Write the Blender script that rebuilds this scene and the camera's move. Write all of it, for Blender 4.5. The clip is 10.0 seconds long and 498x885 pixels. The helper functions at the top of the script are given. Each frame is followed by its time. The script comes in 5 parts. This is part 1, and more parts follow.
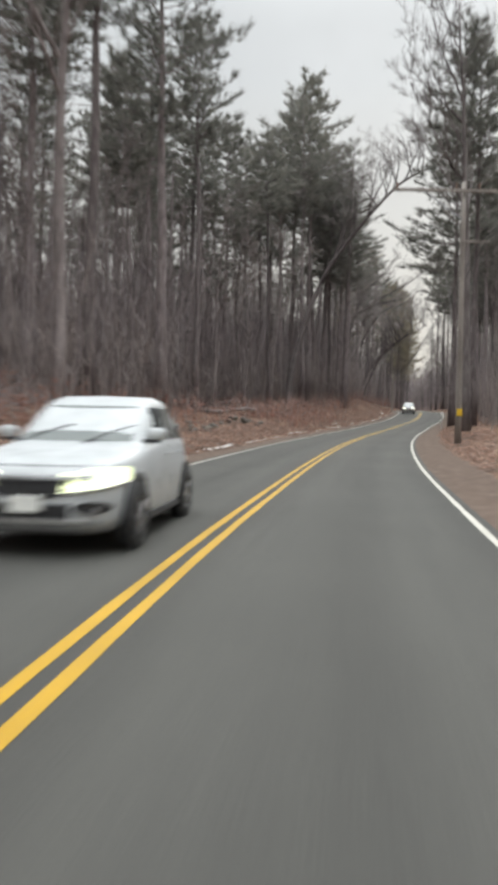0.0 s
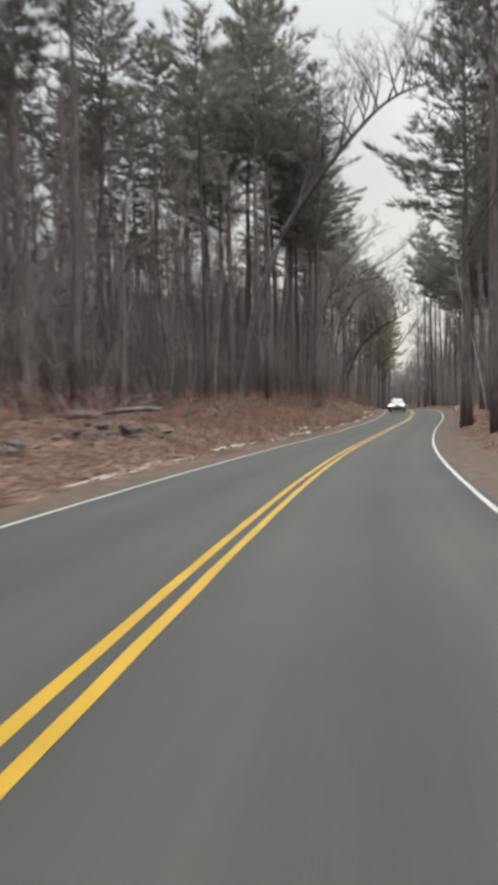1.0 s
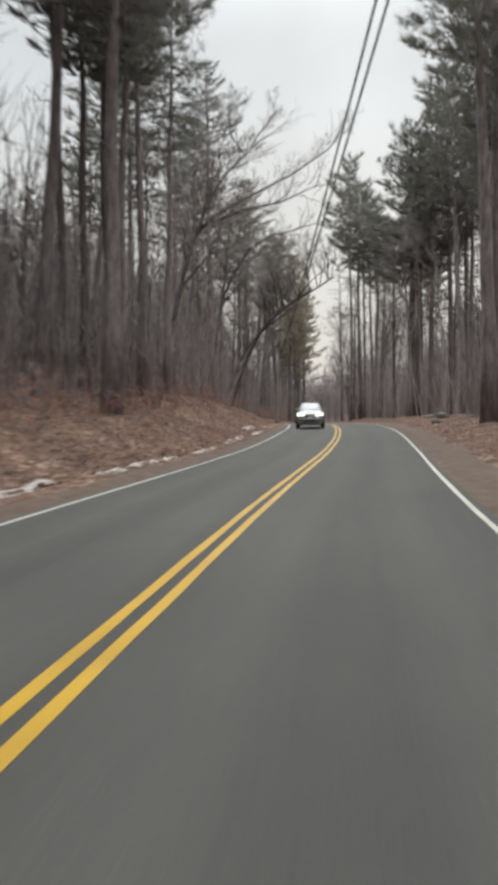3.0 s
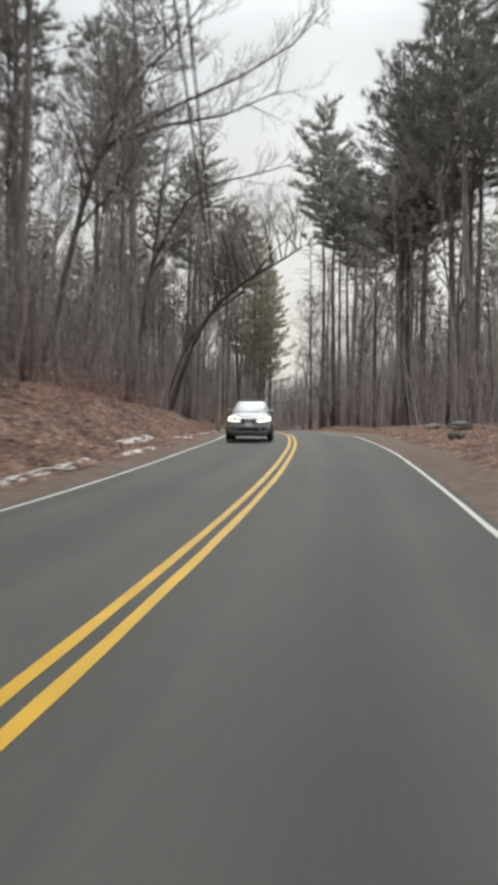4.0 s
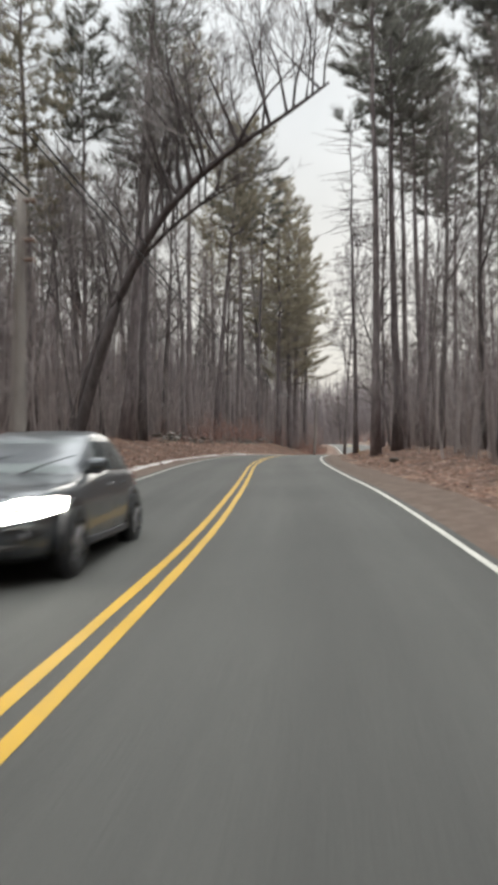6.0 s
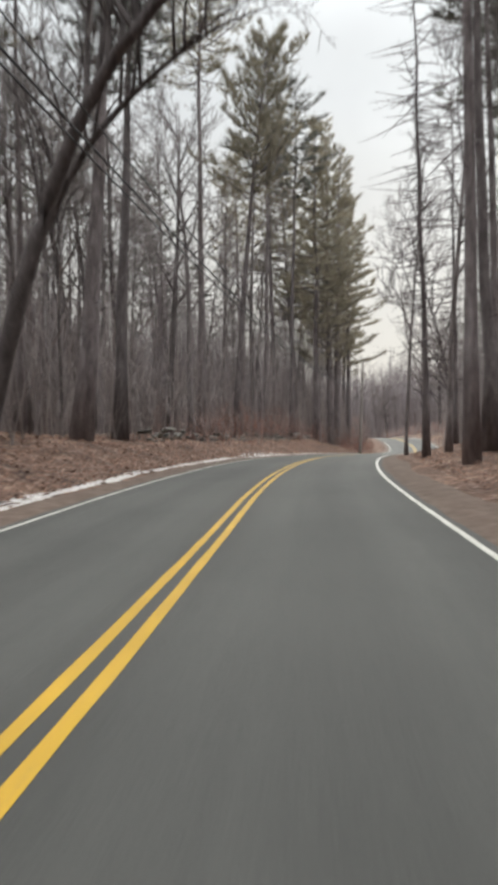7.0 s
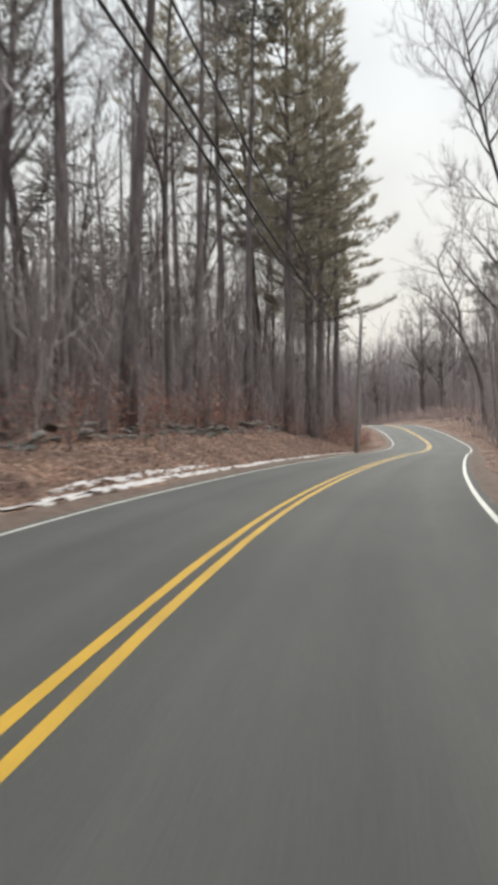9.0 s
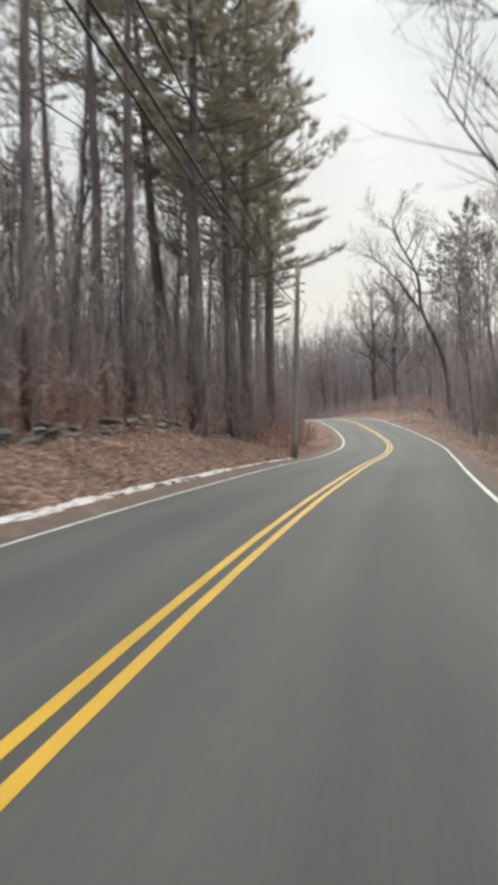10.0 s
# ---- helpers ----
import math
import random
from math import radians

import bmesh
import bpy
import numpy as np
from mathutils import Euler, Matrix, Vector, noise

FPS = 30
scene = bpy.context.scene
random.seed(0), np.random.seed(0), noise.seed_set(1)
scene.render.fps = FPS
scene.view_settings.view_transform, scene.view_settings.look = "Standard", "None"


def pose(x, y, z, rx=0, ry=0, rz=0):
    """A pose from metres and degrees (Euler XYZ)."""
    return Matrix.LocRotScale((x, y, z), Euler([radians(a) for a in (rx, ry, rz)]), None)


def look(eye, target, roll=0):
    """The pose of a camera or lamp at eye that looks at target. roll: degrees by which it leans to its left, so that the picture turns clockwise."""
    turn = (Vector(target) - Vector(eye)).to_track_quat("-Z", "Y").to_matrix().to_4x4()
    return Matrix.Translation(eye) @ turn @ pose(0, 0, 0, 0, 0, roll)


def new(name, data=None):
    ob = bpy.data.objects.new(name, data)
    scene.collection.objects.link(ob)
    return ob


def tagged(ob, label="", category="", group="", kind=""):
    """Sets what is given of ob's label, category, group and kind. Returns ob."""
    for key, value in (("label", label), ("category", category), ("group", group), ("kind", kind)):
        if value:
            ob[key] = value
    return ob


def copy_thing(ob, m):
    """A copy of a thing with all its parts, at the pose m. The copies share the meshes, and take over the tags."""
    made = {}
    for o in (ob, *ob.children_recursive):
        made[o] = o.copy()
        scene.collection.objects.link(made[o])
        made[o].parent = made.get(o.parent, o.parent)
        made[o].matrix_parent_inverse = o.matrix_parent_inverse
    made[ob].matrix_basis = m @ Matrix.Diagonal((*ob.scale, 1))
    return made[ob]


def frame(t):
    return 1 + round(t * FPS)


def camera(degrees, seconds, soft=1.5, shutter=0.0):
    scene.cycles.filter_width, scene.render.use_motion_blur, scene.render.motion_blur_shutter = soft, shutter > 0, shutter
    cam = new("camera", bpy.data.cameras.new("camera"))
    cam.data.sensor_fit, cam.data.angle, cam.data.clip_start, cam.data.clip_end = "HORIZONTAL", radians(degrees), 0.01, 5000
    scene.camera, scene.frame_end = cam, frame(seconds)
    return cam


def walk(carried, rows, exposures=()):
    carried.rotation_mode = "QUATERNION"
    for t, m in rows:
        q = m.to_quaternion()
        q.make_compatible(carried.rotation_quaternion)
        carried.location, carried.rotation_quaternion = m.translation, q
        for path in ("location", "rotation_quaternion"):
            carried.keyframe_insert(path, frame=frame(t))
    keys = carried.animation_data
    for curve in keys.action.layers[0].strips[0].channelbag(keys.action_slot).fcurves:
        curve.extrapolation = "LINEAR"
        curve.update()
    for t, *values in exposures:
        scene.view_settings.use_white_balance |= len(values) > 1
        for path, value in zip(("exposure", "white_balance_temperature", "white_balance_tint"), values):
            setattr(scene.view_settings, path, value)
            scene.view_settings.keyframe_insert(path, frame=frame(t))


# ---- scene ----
cam = camera(35.32, 10.0, soft=4.8, shutter=0.5)
PATH = [
    (0.0, pose(0.454, 0.585, 1.435, 88.61, -1.07, 0.22)),
    (0.5, pose(1.940, 11.841, 1.541, 88.64, 0.02, -0.23)),
    (0.6, pose(2.162, 13.956, 1.558, 88.61, 0.09, -0.39)),
    (1.0, pose(3.552, 23.099, 1.631, 88.93, 0.76, -1.30)),
    (1.5, pose(5.671, 35.042, 1.798, 89.02, 1.06, -2.97)),
    (2.0, pose(8.129, 46.622, 1.978, 89.26, 1.00, -4.61)),
    (2.5, pose(10.830, 57.767, 2.200, 89.32, 0.88, -6.20)),
    (2.7, pose(11.958, 62.078, 2.305, 89.61, 0.87, -6.57)),
    (3.8, pose(17.821, 83.815, 2.984, 90.19, -0.48, -8.95)),
    (4.0, pose(19.056, 87.823, 3.124, 90.25, -0.60, -9.17)),
    (4.4, pose(21.232, 95.366, 3.466, 90.48, -0.64, -9.31)),
    (4.5, pose(21.795, 97.225, 3.566, 90.58, -0.67, -9.33)),
    (5.0, pose(24.410, 106.751, 4.107, 90.99, -0.73, -8.65)),
    (5.2, pose(25.244, 110.472, 4.318, 91.04, -0.75, -8.24)),
    (6.3, pose(29.815, 130.924, 5.206, 90.90, 0.77, -4.10)),
    (6.5, pose(30.233, 133.929, 5.305, 90.82, 0.80, -3.49)),
    (7.0, pose(31.272, 141.755, 5.528, 90.51, 0.99, -2.20)),
    (7.5, pose(32.214, 149.136, 5.669, 90.37, 1.53, -1.35)),
    (8.0, pose(33.181, 156.604, 5.879, 89.96, 1.10, -1.56)),
    (8.5, pose(34.247, 163.621, 6.099, 89.65, 1.04, -2.22)),
    (9.0, pose(35.537, 171.334, 6.311, 89.34, 0.98, -3.61)),
    (9.5, pose(37.229, 179.064, 6.464, 88.85, 1.30, -5.43)),
    (10.0, pose(39.236, 186.612, 6.493, 88.85, 1.82, -7.27)),
]
walk(cam, PATH, exposures=((0.0, -0.13), (2.5, -0.13), (4.5, -0.01), (7.0, 0.02), (10.0, 0.04)))

# ---------------------------------------------------------------- sky and light
world = bpy.data.worlds.new("overcast_sky")
scene.world = world
world.use_nodes = True
wt = world.node_tree
wt.nodes.clear()
SUN_EL, SUN_AZ = radians(24), radians(14)
sky = wt.nodes.new("ShaderNodeTexSky")
sky.sky_type = "NISHITA"
sky.sun_disc = False
sky.sun_elevation, sky.sun_rotation = SUN_EL, SUN_AZ
sky.air_density, sky.dust_density = 1.0, 4.0
grey = wt.nodes.new("ShaderNodeHueSaturation")
grey.inputs["Saturation"].default_value = 0.30
sky_bg = wt.nodes.new("ShaderNodeBackground")
sky_bg.inputs["Strength"].default_value = 0.002
tc = wt.nodes.new("ShaderNodeTexCoord")
sep = wt.nodes.new("ShaderNodeSeparateXYZ")
zen = wt.nodes.new("ShaderNodeMapRange")          # overcast: the zenith is brighter than the horizon
zen.interpolation_type = "SMOOTHSTEP"
zen.inputs["From Min"].default_value, zen.inputs["From Max"].default_value = 0.44, 1.0
zen.inputs["To Min"].default_value, zen.inputs["To Max"].default_value = 0.79, 6.25
cloud = wt.nodes.new("ShaderNodeTexNoise")
cloud.inputs["Scale"].default_value, cloud.inputs["Detail"].default_value = 2.6, 5.0
cmul = wt.nodes.new("ShaderNodeMapRange")
cmul.inputs["From Min"].default_value, cmul.inputs["From Max"].default_value = 0.3, 0.7
cmul.inputs["To Min"].default_value, cmul.inputs["To Max"].default_value = 0.86, 1.12
mul = wt.nodes.new("ShaderNodeMath")
mul.operation = "MULTIPLY"
cl_bg = wt.nodes.new("ShaderNodeBackground")
tint = wt.nodes.new("ShaderNodeValToRGB")         # a little warmth towards the horizon
tint.color_ramp.elements[0].position, tint.color_ramp.elements[0].color = 0.04, (1.0, 0.955, 0.855, 1)
tint.color_ramp.elements[1].position, tint.color_ramp.elements[1].color = 0.40, (0.935, 0.978, 1.0, 1)
add = wt.nodes.new("ShaderNodeAddShader")
wout = wt.nodes.new("ShaderNodeOutputWorld")
for a, b in ((sky.outputs[0], grey.inputs["Color"]), (grey.outputs[0], sky_bg.inputs["Color"]), (tc.outputs["Generated"], sep.inputs[0]),
             (sep.outputs["Z"], zen.inputs["Value"]), (tc.outputs["Generated"], cloud.inputs["Vector"]), (cloud.outputs["Fac"], cmul.inputs["Value"]),
             (zen.outputs[0], mul.inputs[0]), (cmul.outputs[0], mul.inputs[1]), (mul.outputs[0], cl_bg.inputs["Strength"]), (sep.outputs["Z"], tint.inputs[0]), (tint.outputs[0], cl_bg.inputs["Color"]),
             (sky_bg.outputs[0], add.inputs[0]), (cl_bg.outputs[0], add.inputs[1]), (add.outputs[0], wout.inputs["Surface"])):
    wt.links.new(a, b)
sun = new("sun", bpy.data.lights.new("sun", "SUN"))
sun.data.energy, sun.data.angle, sun.data.color = 1.0, radians(25), (1.0, 0.97, 0.90)
sun.matrix_world = look((0, 0, 0), (-math.sin(SUN_AZ) * math.cos(SUN_EL), -math.cos(SUN_AZ) * math.cos(SUN_EL), -math.sin(SUN_EL)))

# ---------------------------------------------------------------- materials


def material(name, rough=0.9, metal=0.0, spec=0.3):
    m = bpy.data.materials.new(name)
    m.use_nodes = True
    b = m.node_tree.nodes["Principled BSDF"]
    b.inputs["Roughness"].default_value, b.inputs["Metallic"].default_value = rough, metal
    b.inputs["Specular IOR Level"].default_value = spec
    return m, m.node_tree, b


def ramp(nt, fac, stops):
    r = nt.nodes.new("ShaderNodeValToRGB")
    e = r.color_ramp.elements
    while len(e) < len(stops):
        e.new(0.5)
    for s, (p, c) in zip(e, stops):
        s.position, s.color = p, (*c, 1)
    nt.links.new(fac, r.inputs[0])
    return r.outputs[0]


def noise_tex(nt, vec, scale, detail=4.0, rough=0.55):
    n = nt.nodes.new("ShaderNodeTexNoise")
    n.inputs["Scale"].default_value, n.inputs["Detail"].default_value, n.inputs["Roughness"].default_value = scale, detail, rough
    nt.links.new(vec, n.inputs["Vector"])
    return n.outputs["Fac"]


def coords(nt, scale=(1, 1, 1)):
    t = nt.nodes.new("ShaderNodeTexCoord")
    mp = nt.nodes.new("ShaderNodeMapping")
    mp.inputs["Scale"].default_value = scale
    nt.links.new(t.outputs["Object"], mp.inputs["Vector"])
    return mp.outputs[0]


def mix(nt, fac, a, b, mode="MIX"):
    m = nt.nodes.new("ShaderNodeMix")
    m.data_type, m.blend_type = "RGBA", mode
    for v, s in ((fac, m.inputs["Factor"]), (a, m.inputs["A"]), (b, m.inputs["B"])):
        if isinstance(v, bpy.types.NodeSocket):
            nt.links.new(v, s)
        elif isinstance(v, tuple):
            s.default_value = (*v, 1)
        else:
            s.default_value = v
    return m.outputs["Result"]


def bump(nt, b, height, strength, dist=0.02):
    n = nt.nodes.new("ShaderNodeBump")
    n.inputs["Strength"].default_value, n.inputs["Distance"].default_value = strength, dist
    nt.links.new(height, n.inputs["Height"])
    nt.links.new(n.outputs[0], b.inputs["Normal"])


def jitter(nt, col, lo, hi, socket="Random"):
    """Each object a little lighter or darker."""
    oi = nt.nodes.new("ShaderNodeObjectInfo")
    mr = nt.nodes.new("ShaderNodeMapRange")
    mr.inputs["To Min"].default_value, mr.inputs["To Max"].default_value = lo, hi
    nt.links.new(oi.outputs[socket], mr.inputs["Value"])
    vm = nt.nodes.new("ShaderNodeVectorMath")
    vm.operation = "SCALE"
    nt.links.new(col, vm.inputs[0])
    nt.links.new(mr.outputs[0], vm.inputs["Scale"])
    return vm.outputs[0]


def island(nt, stops):
    g = nt.nodes.new("ShaderNodeNewGeometry")
    return ramp(nt, g.outputs["Random Per Island"], stops)


def simple(name, stops, scale, rough=0.9, bmp=0.3, vec=(1, 1, 1), metal=0.0, spec=0.3, jit=None, fine=None, dist=0.02):
    m, nt, b = material(name, rough, metal, spec)
    v = coords(nt, vec)
    n1 = noise_tex(nt, v, scale, 6)
    col = ramp(nt, n1, stops)
    if fine:
        col = mix(nt, fine[1], col, ramp(nt, noise_tex(nt, v, fine[0], 3), [(0.3, (0.25, 0.25, 0.25)), (0.75, (1, 1, 1))]), "MULTIPLY")
    if jit:
        col = jitter(nt, col, *jit)
    nt.links.new(col, b.inputs["Base Color"])
    if bmp:
        bump(nt, b, n1, bmp, dist)
    return m


def math_node(nt, op, a, b=None):
    n = nt.nodes.new("ShaderNodeMath")
    n.operation = op
    for v, k in ((a, 0), (b, 1)):
        if isinstance(v, bpy.types.NodeSocket):
            nt.links.new(v, n.inputs[k])
        elif v is not None:
            n.inputs[k].default_value = v
    return n.outputs[0]


def make_asphalt():
    """Worn asphalt: paler wheel tracks in each lane, patchy stains along the road, and stone grain."""
    m, nt, b = material("asphalt", 0.80, 0, 0.25)
    v = coords(nt)
    uv = nt.nodes.new("ShaderNodeUVMap")
    uv.uv_map = "along_road"
    sp = nt.nodes.new("ShaderNodeSeparateXYZ")
    nt.links.new(uv.outputs[0], sp.inputs[0])
    mp = nt.nodes.new("ShaderNodeMapping")
    mp.inputs["Scale"].default_value = (1.5, 0.045, 1)
    nt.links.new(uv.outputs[0], mp.inputs["Vector"])
    lane = math_node(nt, "SUBTRACT", math_node(nt, "ABSOLUTE", sp.outputs[0]), 1.64 + 0.85)
    track = math_node(nt, "COSINE", math_node(nt, "MULTIPLY", lane, 2 * math.pi / 1.70))
    wob = math_node(nt, "MULTIPLY", track, math_node(nt, "MULTIPLY", noise_tex(nt, mp.outputs[0], 2.0, 4), 0.20))
    band = math_node(nt, "ADD", wob, 1.0)
    big = ramp(nt, noise_tex(nt, v, 0.18, 3), [(0.3, (0.0520, 0.0507, 0.0466)), (0.7, (0.0648, 0.0630, 0.0578))])
    streak = ramp(nt, noise_tex(nt, mp.outputs[0], 1.6, 5), [(0.30, (0.89, 0.89, 0.89)), (0.70, (1.07, 1.07, 1.06))])
    grain = ramp(nt, noise_tex(nt, v, 55, 2, 0.8), [(0.3, (0.62, 0.62, 0.62)), (0.7, (1.25, 1.25, 1.22))])
    col = mix(nt, 1.0, mix(nt, 1.0, big, streak, "MULTIPLY"), grain, "MULTIPLY")
    vm = nt.nodes.new("ShaderNodeVectorMath")
    vm.operation = "SCALE"
    nt.links.new(col, vm.inputs[0])
    nt.links.new(band, vm.inputs["Scale"])
    nt.links.new(vm.outputs[0], b.inputs["Base Color"])
    bump(nt, b, noise_tex(nt, v, 90, 2, 0.8), 0.35, 0.006)
    return m


def make_paint(name, col, worn):
    m, nt, b = material(name, 0.62, 0, 0.35)
    v = coords(nt)
    n = noise_tex(nt, v, 22, 5, 0.7)
    n2 = noise_tex(nt, v, 1.1, 3)
    c = ramp(nt, n, [(0.30, worn), (0.47, col)])
    c = mix(nt, 1.0, c, ramp(nt, n2, [(0.3, (0.82, 0.82, 0.80)), (0.7, (1.05, 1.05, 1.05))]), "MULTIPLY")
    nt.links.new(c, b.inputs["Base Color"])
    bump(nt, b, n, 0.2, 0.004)
    return m


def make_litter():
    m, nt, b = material("leaf_litter", 0.95, 0, 0.15)
    v = coords(nt)
    vo = nt.nodes.new("ShaderNodeTexVoronoi")
    vo.inputs["Scale"].default_value = 9.0
    nt.links.new(v, vo.inputs["Vector"])
    sx = nt.nodes.new("ShaderNodeSeparateColor")
    nt.links.new(vo.outputs["Color"], sx.inputs[0])
    leaf = ramp(nt, sx.outputs[0], [(0.0, (0.050, 0.029, 0.021)), (0.3, (0.112, 0.066, 0.048)), (0.62, (0.182, 0.113, 0.082)), (0.9, (0.27, 0.185, 0.142)), (1.0, (0.40, 0.31, 0.25))])
    patch = ramp(nt, noise_tex(nt, v, 0.55, 5), [(0.34, (0.34, 0.33, 0.33)), (0.5, (0.72, 0.70, 0.70)), (0.68, (1.02, 0.98, 0.92))])
    nt.links.new(mix(nt, 1.0, leaf, patch, "MULTIPLY"), b.inputs["Base Color"])
    bump(nt, b, vo.outputs["Distance"], 0.7, 0.05)
    return m


MAT = {}
MAT["asphalt"] = make_asphalt()
MAT["yellow"] = make_paint("yellow_paint", (0.40, 0.232, 0.012), (0.23, 0.15, 0.04))
MAT["white_line"] = make_paint("white_paint", (0.43, 0.41, 0.365), (0.22, 0.205, 0.185))
MAT["litter"] = make_litter()
MAT["dirt"] = simple("sandy_dirt", [(0.3, (0.080, 0.054, 0.040)), (0.55, (0.125, 0.086, 0.064)), (0.75, (0.175, 0.128, 0.100))], 3.2, 0.95, 0.5, fine=(40, 0.5))
MAT["snow"] = simple("old_snow", [(0.34, (0.26, 0.21, 0.18)), (0.47, (0.50, 0.455, 0.42)), (0.7, (0.68, 0.655, 0.63))], 7, 0.7, 0.6, fine=(28, 0.45))
MAT["rock"] = simple("lichened_granite", [(0.3, (0.085, 0.076, 0.066)), (0.5, (0.155, 0.142, 0.126)), (0.7, (0.26, 0.245, 0.22))], 5.5, 0.9, 0.8, jit=(0.55, 1.35), fine=(25, 0.5))
MAT["bark_pine"] = simple("pine_bark", [(0.3, (0.104, 0.086, 0.086)), (0.5, (0.184, 0.154, 0.152)), (0.75, (0.294, 0.256, 0.252))], 5, 0.95, 0.9, (1, 1, 0.22), jit=(0.7, 1.35), fine=(22, 0.5), dist=0.05)
MAT["bark_grey"] = simple("grey_bark", [(0.3, (0.102, 0.085, 0.082)), (0.5, (0.175, 0.149, 0.144)), (0.75, (0.286, 0.250, 0.243))], 4, 0.95, 0.7, (1, 1, 0.25), jit=(0.65, 1.35), fine=(26, 0.4), dist=0.04)
# on the leaning trees this darker tone stands in for missing shade
MAT["bark_dark"] = simple("darker_bark", [(0.3, (0.063, 0.052, 0.050)), (0.5, (0.107, 0.089, 0.086)), (0.75, (0.168, 0.144, 0.138))], 4, 0.95, 0.8, (1, 1, 0.25), fine=(24, 0.45), dist=0.05)
MAT["bark_pale"] = simple("pale_birch_bark", [(0.3, (0.26, 0.245, 0.235)), (0.6, (0.46, 0.45, 0.44)), (0.8, (0.60, 0.59, 0.58))], 5, 0.8, 0.4, (1, 1, 0.4), fine=(18, 0.4))
MAT["wood_pole"] = simple("weathered_pole", [(0.3, (0.19, 0.165, 0.145)), (0.7, (0.36, 0.325, 0.295))], 3, 0.9, 0.4, (1, 1, 0.1), fine=(30, 0.4))


def make_foliage(name, a, c, lo, hi, thin=0.0):
    m, nt, b = material(name, 0.75, 0, 0.25)
    col = jitter(nt, island(nt, [(0.0, a), (1.0, c)]), lo, hi)
    nt.links.new(col, b.inputs["Base Color"])
    if thin:                                      # light shining through thin needles
        tr = nt.nodes.new("ShaderNodeBsdfTranslucent")
        nt.links.new(col, tr.inputs["Color"])
        ms = nt.nodes.new("ShaderNodeMixShader")
        ms.inputs[0].default_value = thin
        nt.links.new(b.outputs[0], ms.inputs[1])
        nt.links.new(tr.outputs[0], ms.inputs[2])
        nt.links.new(ms.outputs[0], nt.nodes["Material Output"].inputs["Surface"])
    return m


MAT["needles"] = make_foliage("pine_needles", (0.104, 0.104, 0.094), (0.212, 0.204, 0.175), 0.8, 1.3, 0.6)
MAT["needles_gold"] = make_foliage("pine_needles_olive", (0.165, 0.147, 0.110), (0.350, 0.308, 0.228), 0.85, 1.2, 0.6)
MAT["twig"] = make_foliage("bare_twigs", (0.130, 0.111, 0.106), (0.243, 0.212, 0.202), 0.8, 1.25)
MAT["brush"] = make_foliage("bare_brush", (0.152, 0.127, 0.119), (0.288, 0.246, 0.231), 0.9, 1.1)
MAT["russet"] = make_foliage("russet_leaves", (0.13, 0.05, 0.035), (0.29, 0.13, 0.085), 0.9, 1.1)
MAT["fallen"] = make_foliage("fallen_leaves", (0.055, 0.028, 0.020), (0.25, 0.148, 0.104), 0.9, 1.1)
MAT["far_bark"] = make_foliage("far_woods_bark", (0.126, 0.106, 0.106), (0.248, 0.211, 0.210), 0.95, 1.05)


def plain(name, col, rough=0.5, metal=0.0, spec=0.5, coat=0.0, emit=None, strength=0.0):
    m, nt, b = material(name, rough, metal, spec)
    v = coords(nt)
    n = ramp(nt, noise_tex(nt, v, 3.0, 5), [(0.3, tuple(c * 0.82 for c in col)), (0.7, tuple(min(1, c * 1.06) for c in col))])
    nt.links.new(n, b.inputs["Base Color"])
    b.inputs["Coat Weight"].default_value = coat
    if emit:
        b.inputs["Emission Color"].default_value, b.inputs["Emission Strength"].default_value = (*emit, 1), strength
    return m


MAT["car_white"] = plain("white_car_paint", (0.42, 0.435, 0.44), 0.45, 0, 0.25, 0.08)
MAT["car_silver"] = plain("pale_silver_car_paint", (0.33, 0.335, 0.335), 0.4, 0.2, 0.4, 0.3)
MAT["car_dark"] = plain("dark_car_paint", (0.06, 0.065, 0.07), 0.3, 0.2, 0.5, 0.6)
MAT["glass"] = plain("tinted_car_glass", (0.05, 0.058, 0.058), 0.06, 0.0, 0.45)
# paler than the side glass: the sky's reflection is put into the colour
MAT["windscreen"] = plain("windscreen_glass", (0.17, 0.185, 0.18), 0.25, 0.0, 0.10)
MAT["black"] = plain("black_plastic", (0.022, 0.022, 0.024), 0.55)
MAT["tyre"] = plain("tyre_rubber", (0.025, 0.025, 0.025), 0.85)
MAT["rim"] = plain("alloy_rim", (0.38, 0.38, 0.39), 0.35, 0.8)
MAT["chrome"] = plain("chrome_trim", (0.6, 0.6, 0.6), 0.2, 1.0)
MAT["lamp_soft"] = plain("headlamp_lens_lit_dim", (0.75, 0.78, 0.7), 0.15, 0, 0.6, 0.3, (0.90, 1.0, 0.50), 1.3)
MAT["lamp_mid"] = plain("headlamp_lens_lit_warm", (0.8, 0.8, 0.72), 0.15, 0, 0.6, 0.3, (1.0, 0.97, 0.74), 3.0)
MAT["lamp"] = plain("headlamp_lens_lit", (0.8, 0.8, 0.75), 0.15, 0, 0.6, 0.3, (1.0, 0.98, 0.86), 45.0)
MAT["plate"] = plain("number_plate_blank", (0.70, 0.70, 0.66), 0.5)
MAT["tail"] = plain("red_lamp_lens", (0.30, 0.012, 0.012), 0.2)
MAT["sign_yellow"] = plain("yellow_marker_sheet", (0.70, 0.44, 0.02), 0.5)
MAT["sign_white"] = plain("white_marker_sheet", (0.72, 0.72, 0.70), 0.5)
MAT["wire"] = plain("black_cable", (0.035, 0.035, 0.038), 0.7)
MAT["steel"] = plain("galvanised_steel", (0.35, 0.35, 0.36), 0.5, 0.7)
